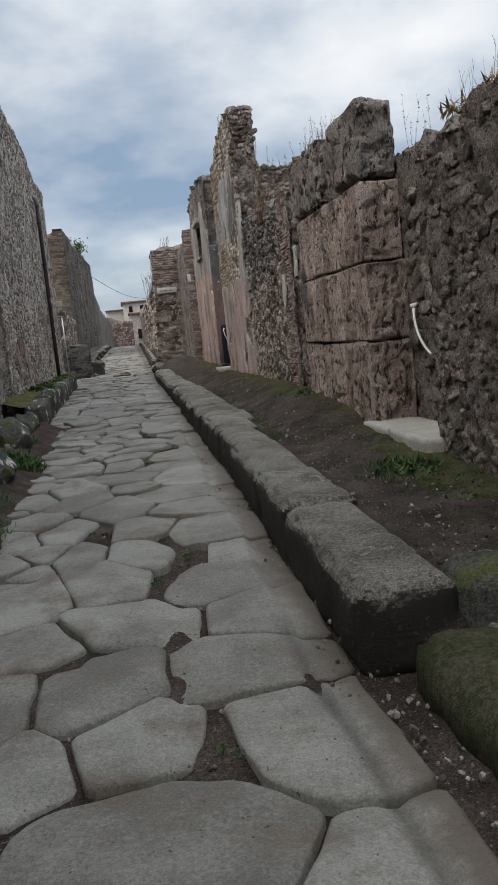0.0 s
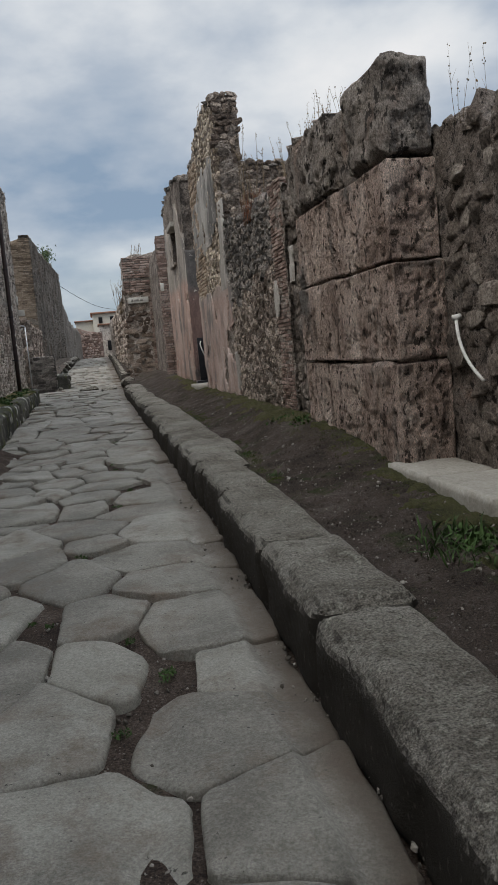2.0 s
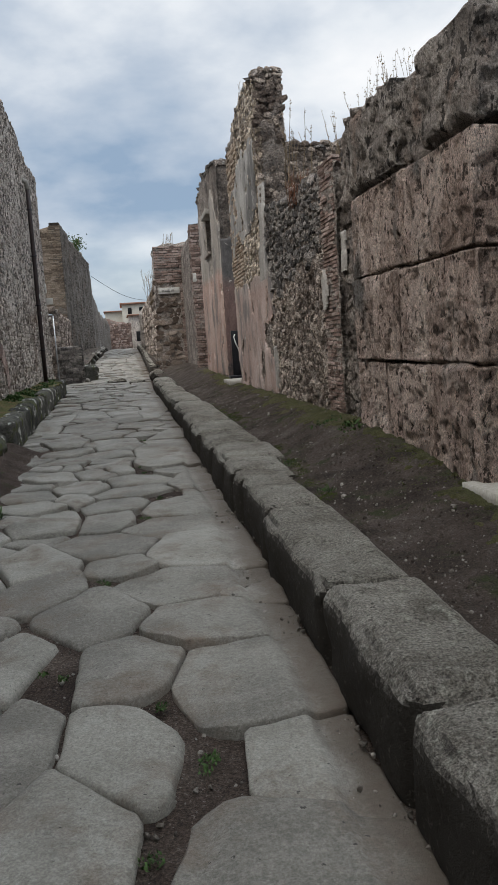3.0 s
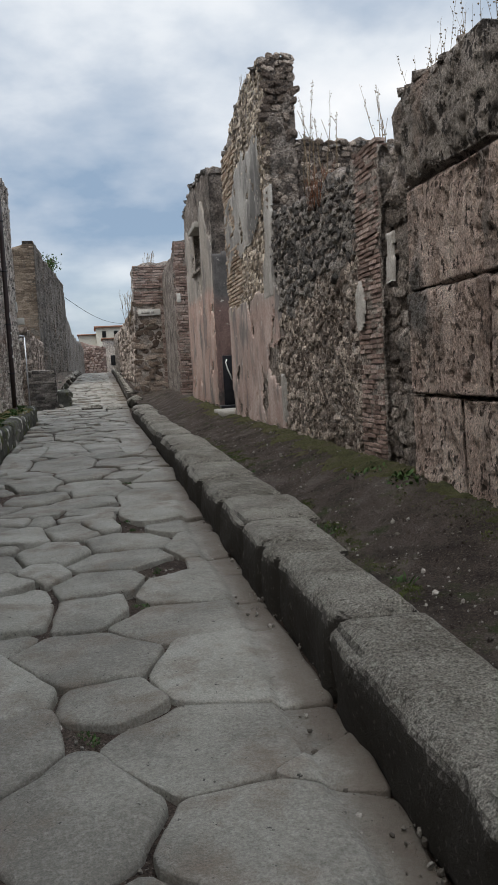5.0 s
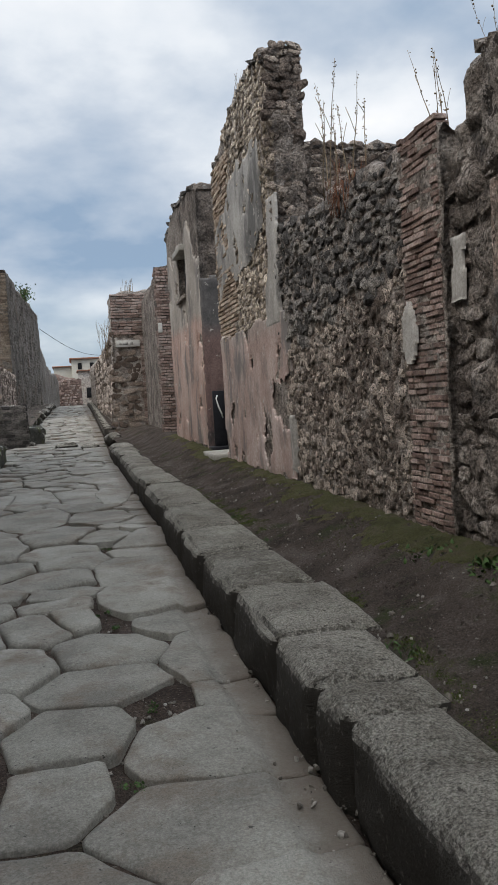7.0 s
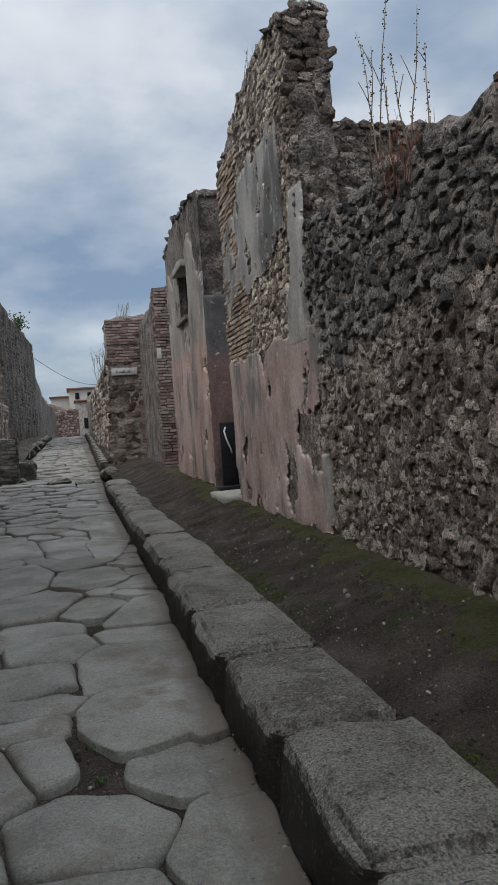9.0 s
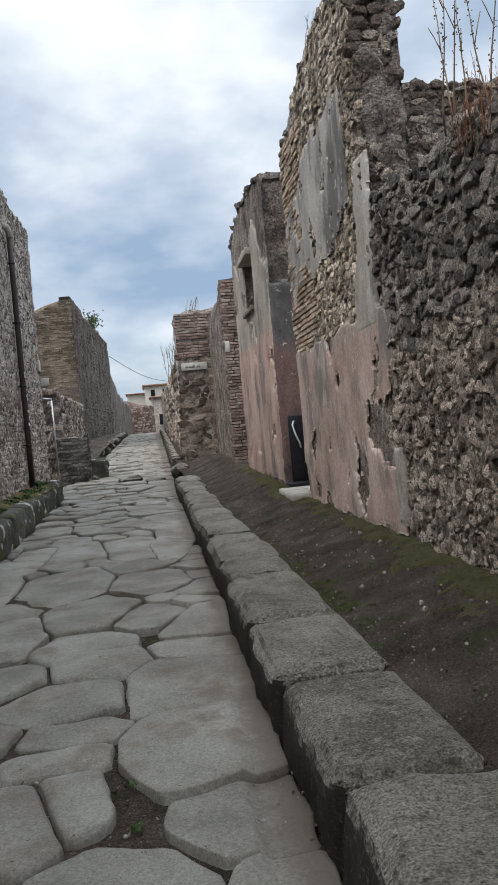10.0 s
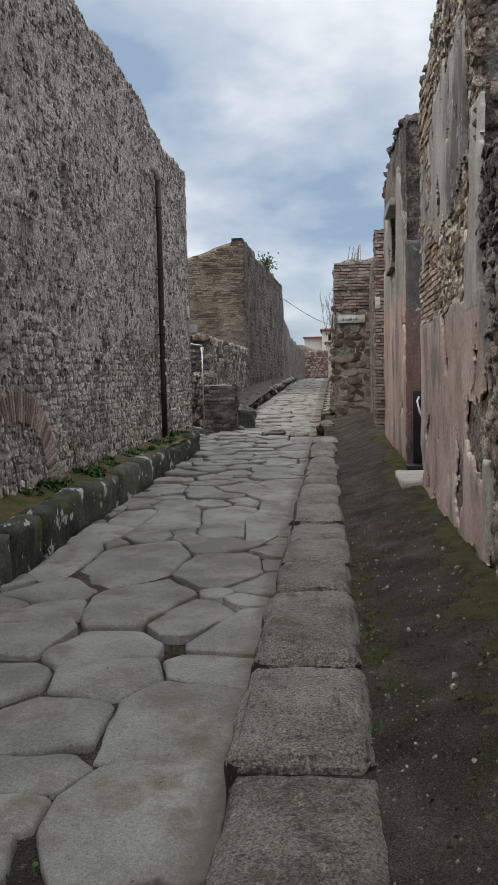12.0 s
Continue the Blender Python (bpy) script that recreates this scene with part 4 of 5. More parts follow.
kerb = tagged(new("kerb"), "raised kerb of rough grey basalt blocks with lichen", "kerb", "", "structure")
KERB_BACK = [(3.5, 1.46), (5, 1.34), (6.5, 1.45), (8, 1.42), (9.8, 1.48), (11.5, 1.60), (13.2, 1.62), (14.7, 1.57), (16.3, 1.53), (22, 1.49), (30, 1.5)]
JOINTS = [3.50, 5.38, 6.67, 8.43, 9.68, 10.06, 10.80, 11.95, 13.18, 14.33, 15.72, 16.6, 17.55, 18.5, 19.5, 20.5, 21.5, 22.55, 23.2, 24.0, 25.0, 26.0, 27.0, 28.0, 29.2]
rng = random.Random(5)
for i, (a, b) in enumerate(zip(JOINTS, JOINTS[1:])):
    m = (a + b) / 2
    top = along(KERB, m) + rng.uniform(-.02, .02)
    x0, x1 = road_right(m) - .02 + rng.uniform(-.03, .01), along(KERB_BACK, m) + .03 + rng.uniform(-.04, .05)
    bm = block_mesh((x0, a + .004, along(ROAD, m) - .15), (x1, b - .004, top), .036 if m < 17 else .11, .065, .024, i * 1.7, .007)
    tilt = (along(KERB, b) - along(KERB, a)) / (b - a)
    for v in bm.verts:
        v.co.z += (v.co.y - m) * tilt
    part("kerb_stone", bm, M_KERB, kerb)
for i in range(34):
    a = 36 + i * 1.15
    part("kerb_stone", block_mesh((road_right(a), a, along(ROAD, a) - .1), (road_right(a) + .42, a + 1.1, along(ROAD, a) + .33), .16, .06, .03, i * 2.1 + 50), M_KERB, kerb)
kerb_left = tagged(new("kerb_left"), "raised kerb of dark mossy blocks with white lichen", "kerb", "", "structure")
LEFT_JOINTS = [14.9, 15.7, 16.4, 17.3, 18.25, 19.15, 20.3, 21.7, 23.0, 24.3, 25.6, 26.9, 28.2, 29.6]
for i, (a, b) in enumerate(zip(LEFT_JOINTS, LEFT_JOINTS[1:])):
    m = (a + b) / 2
    x1 = road_left(m) + rng.uniform(-.02, .04)
    part("kerb_stone", block_mesh((x1 - .34, a + .01, along(ROAD, m) - .12), (x1, b - .01, along(ROAD, m) + .46 + rng.uniform(-.03, .03)), .07, .05, .03, i * 1.3 + 20, .012), M_KERB_MOSS, kerb_left)
for i in range(30):
    a = 35.6 + i * 1.25
    x1 = road_left(a)
    part("kerb_stone", block_mesh((x1 - .4, a, along(ROAD, a) - .1), (x1 + rng.uniform(-.12, .14), a + rng.uniform(.8, 1.22), along(ROAD, a) + .34 + rng.uniform(-.16, .14)), .13, .12, .07, i * 2.7 + 80), M_KERB_MOSS if i < 12 else M_KERB, kerb_left)


# ---- large tufa blocks of the pier ----
BLOCKS = [
    (8.07, 9.05, .52, 1.43), (9.06, 10.11, .55, 1.43), (10.12, 11.04, .60, 1.44),
    (8.08, 9.66, 1.44, 2.235), (9.67, 11.02, 1.445, 2.25),
    (8.13, 9.52, 2.245, 3.04), (9.53, 11.06, 2.26, 3.06),
    (8.12, 9.07, 3.05, 3.85), (9.08, 9.64, 3.07, 3.81), (9.65, 11.10, 3.07, 3.87)]
rng = random.Random(21)
for i, (a, b, lo, hi) in enumerate(BLOCKS):
    x0 = 2.46 + rng.uniform(-.02, .03) + (.07 if i == 8 else 0)
    bm = block_mesh((x0, a, lo), (2.93, b, hi), .019, .018 if i < 7 else .06, .026 if i < 7 else .040, i * 1.9 + 3, .036, 2.6)
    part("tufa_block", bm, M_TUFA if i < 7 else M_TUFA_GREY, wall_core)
for i, (a, b, lo, hi) in enumerate([(10.95, 11.46, 3.35, 3.92), (11.2, 11.66, 2.95, 3.62)]):
    part("stone", block_mesh((2.52, a, lo), (2.9, b, hi), .05, .10, .07, i * 2.2 + 60, .03, 3.5), M_MORTAR, wall_core)

# mortar strip between blocks and brick pilaster
rng = random.Random(8)
loose_pieces("stone", rubble(RIGHT, 11.10, 11.74, .75, 3.35, lambda u, z: True, .13, lambda u, z: -.06, rng, .0, .34, 1.5, 10, 1.15, .5), SHAPES_NEAR, M_MORTAR, wall_core)

# brick pilaster
sheet("mortar_bed", RIGHT, 11.72, 12.38, .74, 3.64, lambda u, z: True, .0, .05, .06, M_MORTAR, wall_rubble)
loose_pieces("brick", courses(RIGHT, 11.74, 12.36, .74, 3.66, lambda u, z: True, rng, .20, .036, .010, .012, .05)[:300], BRICKS, M_BRICK, wall_rubble)
sheet("plaster_patch", RIGHT, 12.1, 12.45, 2.0, 2.5, lambda u, z: ((u - 12.26) / .12) ** 2 + ((z - 2.25) / .22) ** 2 < 1, .05, .03, .03, M_GREY_PLASTER, wall_rubble, "grey mortar patch")
sheet("plaster_patch", RIGHT, 11.1, 11.72, 2.2, 2.9, lambda u, z: 2.4 < z < 2.82 and 11.48 + .06 * fbm(z, 1, 1, 4) < u < 11.64 + .04 * fbm(z, 2, 5, 5), -.02, .03, .025, M_GREY_PLASTER, wall_core, "pale blue-grey plaster remnant")


# ---- rubble stones ----
def split(items, at_most):
    return items[:at_most], items[at_most:]


def place(items, shapes, far_shapes, material, parent, at_most=300, name="stone"):
    near, rest = split(items, at_most)
    loose_pieces(name, near, shapes, material, parent)
    if rest:
        stuff_mesh("small_stones", [(k % len(far_shapes), m) for k, m in rest], far_shapes, material, parent)


rng = random.Random(31)
TOP_E = [(12.36, 3.58), (13.9, 3.72), (14.8, 3.68), (15.5, 3.78), (16.2, 3.85)]


def pink_edge(z):
    return 15.66 + .28 * smooth(1.45, 1.6, z) * smooth(2.12, 2.0, z) + .05 * noise.noise(Vector((z * 4, 1, 1)))


def dark_zone(u, z):
    return z + .35 * noise.noise(Vector((u * 1.5, z * 1.5, 4))) > 2.75 - .1 * (u - 12.4)


low_e = rubble(RIGHT, 12.36, 16.1, .70, 3.9, lambda u, z: u < pink_edge(z) + .04 and z < along(TOP_E, u) and not dark_zone(u, z) and fbm(u, z, 4, 2.2, 3) > -.06, .105, D_CORE, rng, .16, .42, 1.05, 10, 1.12, .5)
low_e += rubble(RIGHT, 12.36, 16.1, .70, 3.9, lambda u, z: u < pink_edge(z) + .04 and z < along(TOP_E, u) and not dark_zone(u, z) and fbm(u, z, 4, 2.2, 3) < .08, .062, D_CORE, rng, .12, .42, 1.1, 10, 1.10, .5)
high_e = rubble(RIGHT, 12.36, 16.1, .70, 3.9, lambda u, z: u < 16.1 and z < along(TOP_E, u) and dark_zone(u, z), .095, D_CORE, rng, .22, .50, 1.25, 10, 1.05, .4)
rng.shuffle(low_e)
place(low_e, SHAPES_NEAR, SHAPES_NEAR, M_RUBBLE, wall_rubble, 190)
place(high_e, SHAPES_NEAR, SHAPES_NEAR, M_RUBBLE_DARK, wall_rubble, 110)

# coping stones on broken tops
def coping(face, u0, u1, top, thick, size, rng, count=10):
    items, u = [], u0
    while u < u1:
        w = size * rng.uniform(.6, 1.5)
        for j in range(max(1, int(thick / size))):
            if rng.random() < .45:
                continue
            d = -thick * (j + .5) / max(1, int(thick / size)) + rng.uniform(-.03, .03)
            m = Matrix.Translation(face.at(u + w / 2, top(u + w / 2) + rng.uniform(-.10, -.035), d)) @ pose(0, 0, 0, rng.uniform(-9, 9), rng.uniform(-9, 9), rng.uniform(0, 180)) @ Matrix.Diagonal((w * .75, size * .7, size * rng.uniform(.28, .55), 1))
            items.append((rng.randrange(count), m))
        u += w * .9
    return items


TOP_F = [(16.1, 5.86), (16.5, 6.1), (17.2, 6.14), (17.9, 6.10), (19.0, 5.96), (19.5, 5.72), (19.95, 5.6)]
stuff_mesh("coping_stones", [(k % 8, m) for k, m in
           coping(RIGHT, 12.4, 16.1, lambda u: along(TOP_E, u), .42, .14, rng) + coping(RIGHT, 16.15, 19.9, lambda u: along(TOP_F, u), .42, .13, rng)
           + coping(CROSS, 0, 4.5, lambda u: 4.87, .42, .12, rng) + coping(HOUSE, 21.7, 26.2, lambda u: TOP_H(u), .45, .14, rng)], SHAPES_FAR, M_RUBBLE_DARK, wall_tall)
stuff_mesh("coping_stones", [(k % 8, m) for k, m in
           coping(RIGHT, 3.5, 6.4, lambda u: 3.03, .5, .18, rng) + coping(FILL, 6.3, 8.2, lambda u: 3.0 if u < 7.3 else 3.2, .35, .16, rng)
           + coping(RIGHT, 9.7, 11.05, lambda u: 3.88, .42, .13, rng)], SHAPES_FAR, M_MORTAR, wall_near)

# tall house front: brick quoins, rubble core
quoin = courses(RIGHT, 18.5, 19.95, 2.75, 5.5, lambda u, z: u > 18.9 + .5 * noise.noise(Vector((z * 1.2, 3, 3))) - (.45 if 3.0 < z < 3.9 else 0), rng, .26, .05, .016, .02, .05)
place(quoin, BRICKS, BRICKS, M_BRICK_TAN, wall_tall, 200, "brick")
core_f = rubble(RIGHT, 16.1, 19.95, 2.8, 6.1, lambda u, z: z < along(TOP_F, u) - .04 and u < 19.0 + .45 * noise.noise(Vector((z * 1.2, 3, 3))), .09, D_CORE, rng, .14, .36, 1.4, 10, 1.04)
place(core_f, SHAPES_NEAR, SHAPES_FAR, M_RUBBLE_TAN, wall_tall, 60)
END_F = Face((2.5, 16.1), (1, 0), (0, -1))
end_f = rubble(END_F, .0, .42, 3.9, 5.95, lambda u, z: True, .10, lambda u, z: .0, rng, .04, .34, 1.5, 10, 1.05)
cross_s = rubble(CROSS, .0, 3.0, 3.2, 4.85, lambda u, z: True, .085, D_CORE, rng, .12, .45, 1.7, 10, 1.05)
place(end_f, SHAPES_NEAR, SHAPES_FAR, M_RUBBLE, wall_tall, 120)
stuff_mesh("small_stones", [(k % 8, m) for k, m in cross_s], SHAPES_FAR, M_RUBBLE, wall_cross)

# near wall and doorway filling
near_s = rubble(RIGHT, 3.0, 6.42, .5, 2.95, lambda u, z: fbm(u, z, 9, 1.3) > -.05, .13, D_NEAR, rng, .04, .30, 1.5, 10, 1.25) + rubble(RIGHT, 3.0, 6.42, .5, 2.95, lambda u, z: fbm(u, z, 4, 2.0) > .0, .055, D_NEAR, rng, .15, .40, 1.3, 10, 1.35)
place(near_s, SHAPES_NEAR, SHAPES_NEAR, M_RUBBLE_BROWN, wall_near, 200)
fill_s = rubble(FILL, 6.3, 8.4, .6, 3.0, lambda u, z: fbm(u, z, 2, 1.5) > 0, .15, D_FILL, rng, .10, .42, 1.4, 10, 1.15)
place(fill_s, SHAPES_NEAR, SHAPES_NEAR, M_RUBBLE_BROWN, wall_fill, 150)

# painted plaster of the tall house
sheet("plaster_lower", RIGHT, 15.5, 19.95, .78, 2.9, lambda u, z: u > pink_edge(z) and u < 19.93 and z > .86 + .10 * fbm(u, 1, 1, 2) and z < 2.83 + .06 * fbm(u, 3, 3, 2.5) and fbm(u, z * .8, 11, 1.7, 5) < .40, .022, .03, .022, M_PINK, wall_tall, "faded pink and red wall plaster")
sheet("plaster_upper", RIGHT, 16.2, 19.9, 3.4, 5.3, lambda u, z: abs(z - 4.35 + .18 * (u - 18)) < .62 + .35 * fbm(u, z, 21, 1.6, 4) and u > 16.7 and fbm(u, z, 5, 2.2, 4) < .42, .022, .04, .024, M_GREY_PLASTER, wall_tall, "streaked grey plaster remnant")
sheet("plaster_strip", RIGHT, 15.8, 16.9, 2.7, 4.5, lambda u, z: 15.98 + .05 * fbm(z, 2, 2, 2) < u < 16.42 + .25 * smooth(3.6, 3.0, z) + .08 * fbm(z, 4, 4, 3) and z < 4.25, .026, .04, .022, M_GREY_PLASTER, wall_tall, "pale plaster strip")
sheet("plaster_edge", RIGHT, 15.5, 16.0, .95, 1.62, lambda u, z: 15.62 < u < 15.80 + .08 * fbm(z, 4, 4, 5), .03, .06, .03, M_GREY_PLASTER, wall_tall, "pale grey mended plaster edge")

# plaster of the second house
def window_hole(u, z):
    return 23.3 < u < 24.5 and 3.97 < z < 5.0


sheet("plaster", HOUSE, 21.66, 26.25, .95, 5.6, lambda u, z: not window_hole(u, z) and z > 1.0 + .1 * fbm(u, 1, 1, 2) and z < 5.2 + .5 * fbm(u, 2, 2, 1.3) and fbm(u, z, 31, 1.3, 5) < .40 + .12 * smooth(4, 2, z), .01, .05, .04, M_PINK_FAR, wall_house, "faded rosy plaster with grey stains")
NEAR_END = Face((2.46, 21.62), (1, 0), (0, -1))
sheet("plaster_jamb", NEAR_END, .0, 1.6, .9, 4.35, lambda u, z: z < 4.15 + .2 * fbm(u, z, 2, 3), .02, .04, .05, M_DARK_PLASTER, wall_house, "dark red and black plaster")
for lo, hi, nm in (((2.36, 23.28, 4.93), (2.92, 24.52, 5.05), "window_lintel"), ((2.38, 23.3, 3.95), (2.92, 24.5, 4.03), "window_sill")):
    bm = bmesh.new()
    box(bm, lo, hi, .012)
    part(nm, bm, M_MARBLE if nm == "window_lintel" else M_MORTAR, wall_house)
bm = bmesh.new()
for u in (23.42, 24.38):
    box(bm, (2.6, u - .04, 4.03), (2.68, u + .04, 4.95), .008)
box(bm, (2.61, 23.46, 4.87), (2.67, 24.34, 4.95), .008)
part("window_frame", bm, M_BLACK, wall_house)

# brick courses on the piers of the crossing
P1 = Face((1.52, 35.0), (1, 0), (0, -1))
p1 = courses(P1, 0, 1.35, 4.25, 5.62, lambda u, z: not 4.72 < z < 4.80, rng, .30, .075, .02, .02, .06) + courses(P1, .95, 1.35, .9, 4.2, lambda u, z: True, rng, .3, .075, .02, .015, .06)
place(p1, BRICKS, BRICKS, M_BRICK, pier_right, 150, "brick")
p1s = rubble(P1, 0, 1.3, .8, 4.25, lambda u, z: not (u < .95 and 3.72 < z < 4.1), .21, D_CORE, rng, -.02, .13, 1.8, 10, 1.0)
place(p1s, SHAPES_NEAR, SHAPES_NEAR, M_RUBBLE_PIER, pier_right, 120)
P2 = Face((2.42, 28.6), (1, 0), (0, -1))
P2S = Face((2.42, 0), (0, 1), (-1, 0))
p2 = courses(P2, 0, .52, .95, 5.4, lambda u, z: True, rng, .26, .06, .018, .02, .06) + courses(P2S, 28.6, 29.1, .95, 5.4, lambda u, z: True, rng, .26, .06, .018, .02, .06)
place(p2, BRICKS, BRICKS, M_BRICK, pier_left, 150, "brick")

# stones of the tall left wall
D_L = rough_disp(.03, 3.0, .016, .012)
def left_ok(u, z):
    return z < LEFT_TOP(u) - .05 and not in_putlog(u, z, .05)


left_s = rubble(LEFT, 17.0, 31.4, .75, 3.1, lambda u, z: left_ok(u, z) and z + .5 * fbm(u, z, 6, .8) < 2.9, .095, D_L, rng, .04, .28, 1.1, 8, 1.10)
left_high = rubble(LEFT, 17.0, 31.4, 2.3, 7.9, lambda u, z: left_ok(u, z) and z + .5 * fbm(u, z, 6, .8) >= 2.9 and noise.noise(Vector((u * 4, z * 4, 9))) + .35 * noise.noise(Vector((u * .7, z * .7, 2))) > -.02, .085, D_L, rng, -.03, .22, 1.0, 8, 1.22)
M_LEFT_DARK = rock("dark_field_stone", [(.12, .107, .096), (.19, .17, .152), (.26, .235, .21), (.35, .32, .285)], big=.9, fine=22, relief=.9, depth=.015, varied=.6)
M_LEFT_STONE = rock("grey_field_stone", [(.19, .162, .138), (.30, .26, .223), (.43, .378, .328), (.58, .52, .458)], big=.9, fine=22, relief=.9, depth=.015, varied=.6, spot=(.20, .14, .11), spot_at=(.60, .70), spot_scale=.6)
rng.shuffle(left_s)
place(left_s, SHAPES_FAR, SHAPES_FAR, M_LEFT_STONE, wall_left, 250)
rng.shuffle(left_high)
stuff_mesh("flush_stones", left_high[:len(left_high) * 7 // 10], SHAPES_FAR, M_LEFT_STONE, wall_left)
stuff_mesh("dark_stones", left_high[len(left_high) * 7 // 10:], SHAPES_FAR, M_LEFT_DARK, wall_left)
arch = []
for i in range(40):
    a = math.radians(152 - i * 4.0)
    r = 1.02
    c = LEFT.at(19.2 + r * math.cos(a) * 1.12, .92 + r * math.sin(a), .004)
    arch.append((i % 8, Matrix.Translation(c) @ LEFT.turn().to_4x4() @ Matrix.Rotation(-a, 4, "Y") @ Matrix.Diagonal((.19, .035, .028, 1))))
loose_pieces("brick", arch, BRICKS, M_BRICK, wall_left)

# far walls: brick facing on the gable, rubble on the low wall
gb = courses(GABLE, .6, 5.58, 1.5, 9.1, lambda u, z: z < 7.4 + 1.8 * u / 5.58 - .05 and (u > 4.9 or noise.noise(Vector((u * 1.3, z * 1.6, 2))) + .5 * noise.noise(Vector((u * 5, z * 6, 2))) > -.12), rng, .34, .085, .022, .012, .05)
stuff_mesh("brick_facing", gb, BRICKS, M_GABLE, wall_gable_front)
lows = rubble(LOW, 35.3, 51, .9, 3.55, lambda u, z: True, .18, lambda u, z: 0, rng, .25, .5, 1.3, 8, 1.0) + rubble(LOW_END, .2, 4.1, .5, 3.5, lambda u, z: True, .2, lambda u, z: 0, rng, .4, .6, 1.3, 8, 1.0)
stuff_mesh("small_stones", lows, SHAPES_FAR, M_RUBBLE, wall_low)
stuff_mesh("small_stones", rubble(GABLE_SIDE, .1, 18, 1.4, 8.6, lambda u, z: noise.noise(Vector((u, z, 2))) > -.15, .17, lambda u, z: 0, rng, .12, .35, 1.4, 8, 1.2), SHAPES_FAR, M_FAR, wall_gable)
stuff_mesh("small_stones", rubble(Face((1.55, 36.2), (0, 1), (-1, 0)), .1, 20, 1.4, 4.0, lambda u, z: True, .26, lambda u, z: 0, rng, .3, .5, 1.4, 8, 1.1), SHAPES_FAR, M_RUBBLE, wall_beyond)
stuff_mesh("small_stones", rubble(Face((-4, 90), (1, 0), (0, -1)), .1, 5.0, 1.6, 4.6, lambda u, z: True, .22, lambda u, z: 0, rng, .25, .5, 1.4, 8, 1.05), SHAPES_FAR, M_BRICK, wall_street_end)


# ---- doorsteps ----
def slab_thing(name, lo, hi, label, seed):
    base = thing(name, ((lo[0] + hi[0]) / 2, (lo[1] + hi[1]) / 2, lo[2]), label, "step")
    mid = lo[1] + (hi[1] - lo[1]) * .55
    for k, (a, b) in enumerate(((lo[1], mid - .004), (mid + .004, hi[1]))):
        part("slab", block_mesh((lo[0], a, lo[2]), (hi[0], b, hi[2]), .05, .012, .006, seed + k, .004), M_MARBLE, base)
    return base


slab_thing("doorstep", (2.36, 6.38, .42), (2.93, 8.22, .62), "pale worn stone slab lying in the blocked doorway", 3)
slab_thing("doorstep", (2.24, 19.85, .72), (2.80, 21.0, .935), "pale stone threshold of the narrow doorway", 9)

# black barrier board in the narrow doorway
barrier = thing("door_barrier", (2.62, 21.3, .97), "narrow black metal door leaf standing ajar", "door")
bm = bmesh.new()
box(bm, (2.52, 21.26, .99), (2.80, 21.32, 2.0), .008)
part("leaf", bm, M_BLACK, barrier)
bm = bmesh.new()
box(bm, (2.42, 21.0, .93), (2.86, 21.36, .99), .01)
part("base_plate", bm, M_BLACK, barrier)
bm = bmesh.new()
tube(bm, [(2.60, 21.22, 1.92), (2.57, 21.2, 1.86), (2.60, 21.18, 1.72), (2.66, 21.2, 1.58), (2.68, 21.22, 1.5)], .014, 8)
part("handle", bm, M_WHITE, barrier, "white handle")

# white cable hanging out of the doorway filling
cable = thing("cable", (2.84, 7.8, 1.7), "white plastic conduit coming out of the wall", "cable")
bm = bmesh.new()
tube(bm, [(2.86 - .05 * math.sin(k / 9 * 2.6), 7.82 - .46 * (k / 9) ** 1.1, 1.74 - .47 * (k / 9) ** .8) for k in range(10)], .013, 8)
part("conduit", bm, M_WHITE, cable)
bm = bmesh.new()
tube(bm, [(2.90, 7.83, 1.755), (2.84, 7.82, 1.745)], .026, 10)
part("collar", bm, M_WHITE, cable)

# ---- downpipe on the tall left wall ----
pipe = thing("downpipe", (-2.25, 27.35, .85), "dark brown rainwater downpipe fixed to the tall rubble wall", "pipe")
bm = bmesh.new()
tube(bm, [(-2.24, 27.35, z) for z in (.98, 2.3, 4, 5.5, 6.5)], .062, 12)
pipe_body = part("pipe_body", bm, M_PIPE, pipe)
bm = bmesh.new()
tube(bm, [(-2.24, 27.35, .99), (-2.22, 27.36, .90), (-2.16, 27.38, .85), (-2.08, 27.40, .83)], .066, 12)
part("shoe", bm, M_PIPE, pipe)
bm = bmesh.new()
tube(bm, [(-2.24, 27.35, 6.47), (-2.245, 27.33, 6.60), (-2.27, 27.28, 6.68), (-2.33, 27.24, 6.70), (-2.42, 27.22, 6.70)], .07, 12)
part("elbow", bm, M_MARBLE, pipe, "pale grey elbow")
for z in (1.9, 3.2, 4.6, 5.9):
    bm = bmesh.new()
    tube(bm, [(-2.24, 27.35, z - .02), (-2.24, 27.35, z + .02)], .072, 12)
    box(bm, (-2.36, 27.33, z - .012), (-2.24, 27.37, z + .012), .003)
    part("bracket", bm, M_BLACK, pipe)
for z, h in ((3.38, .13), (2.95, .05), (2.62, .05), (2.32, .07)):
    bm = bmesh.new()
    box(bm, (-2.19, 27.27, z), (-2.172, 27.38, z + h), .003)
    part("tag", bm, M_WHITE, pipe_body, "small white tag")


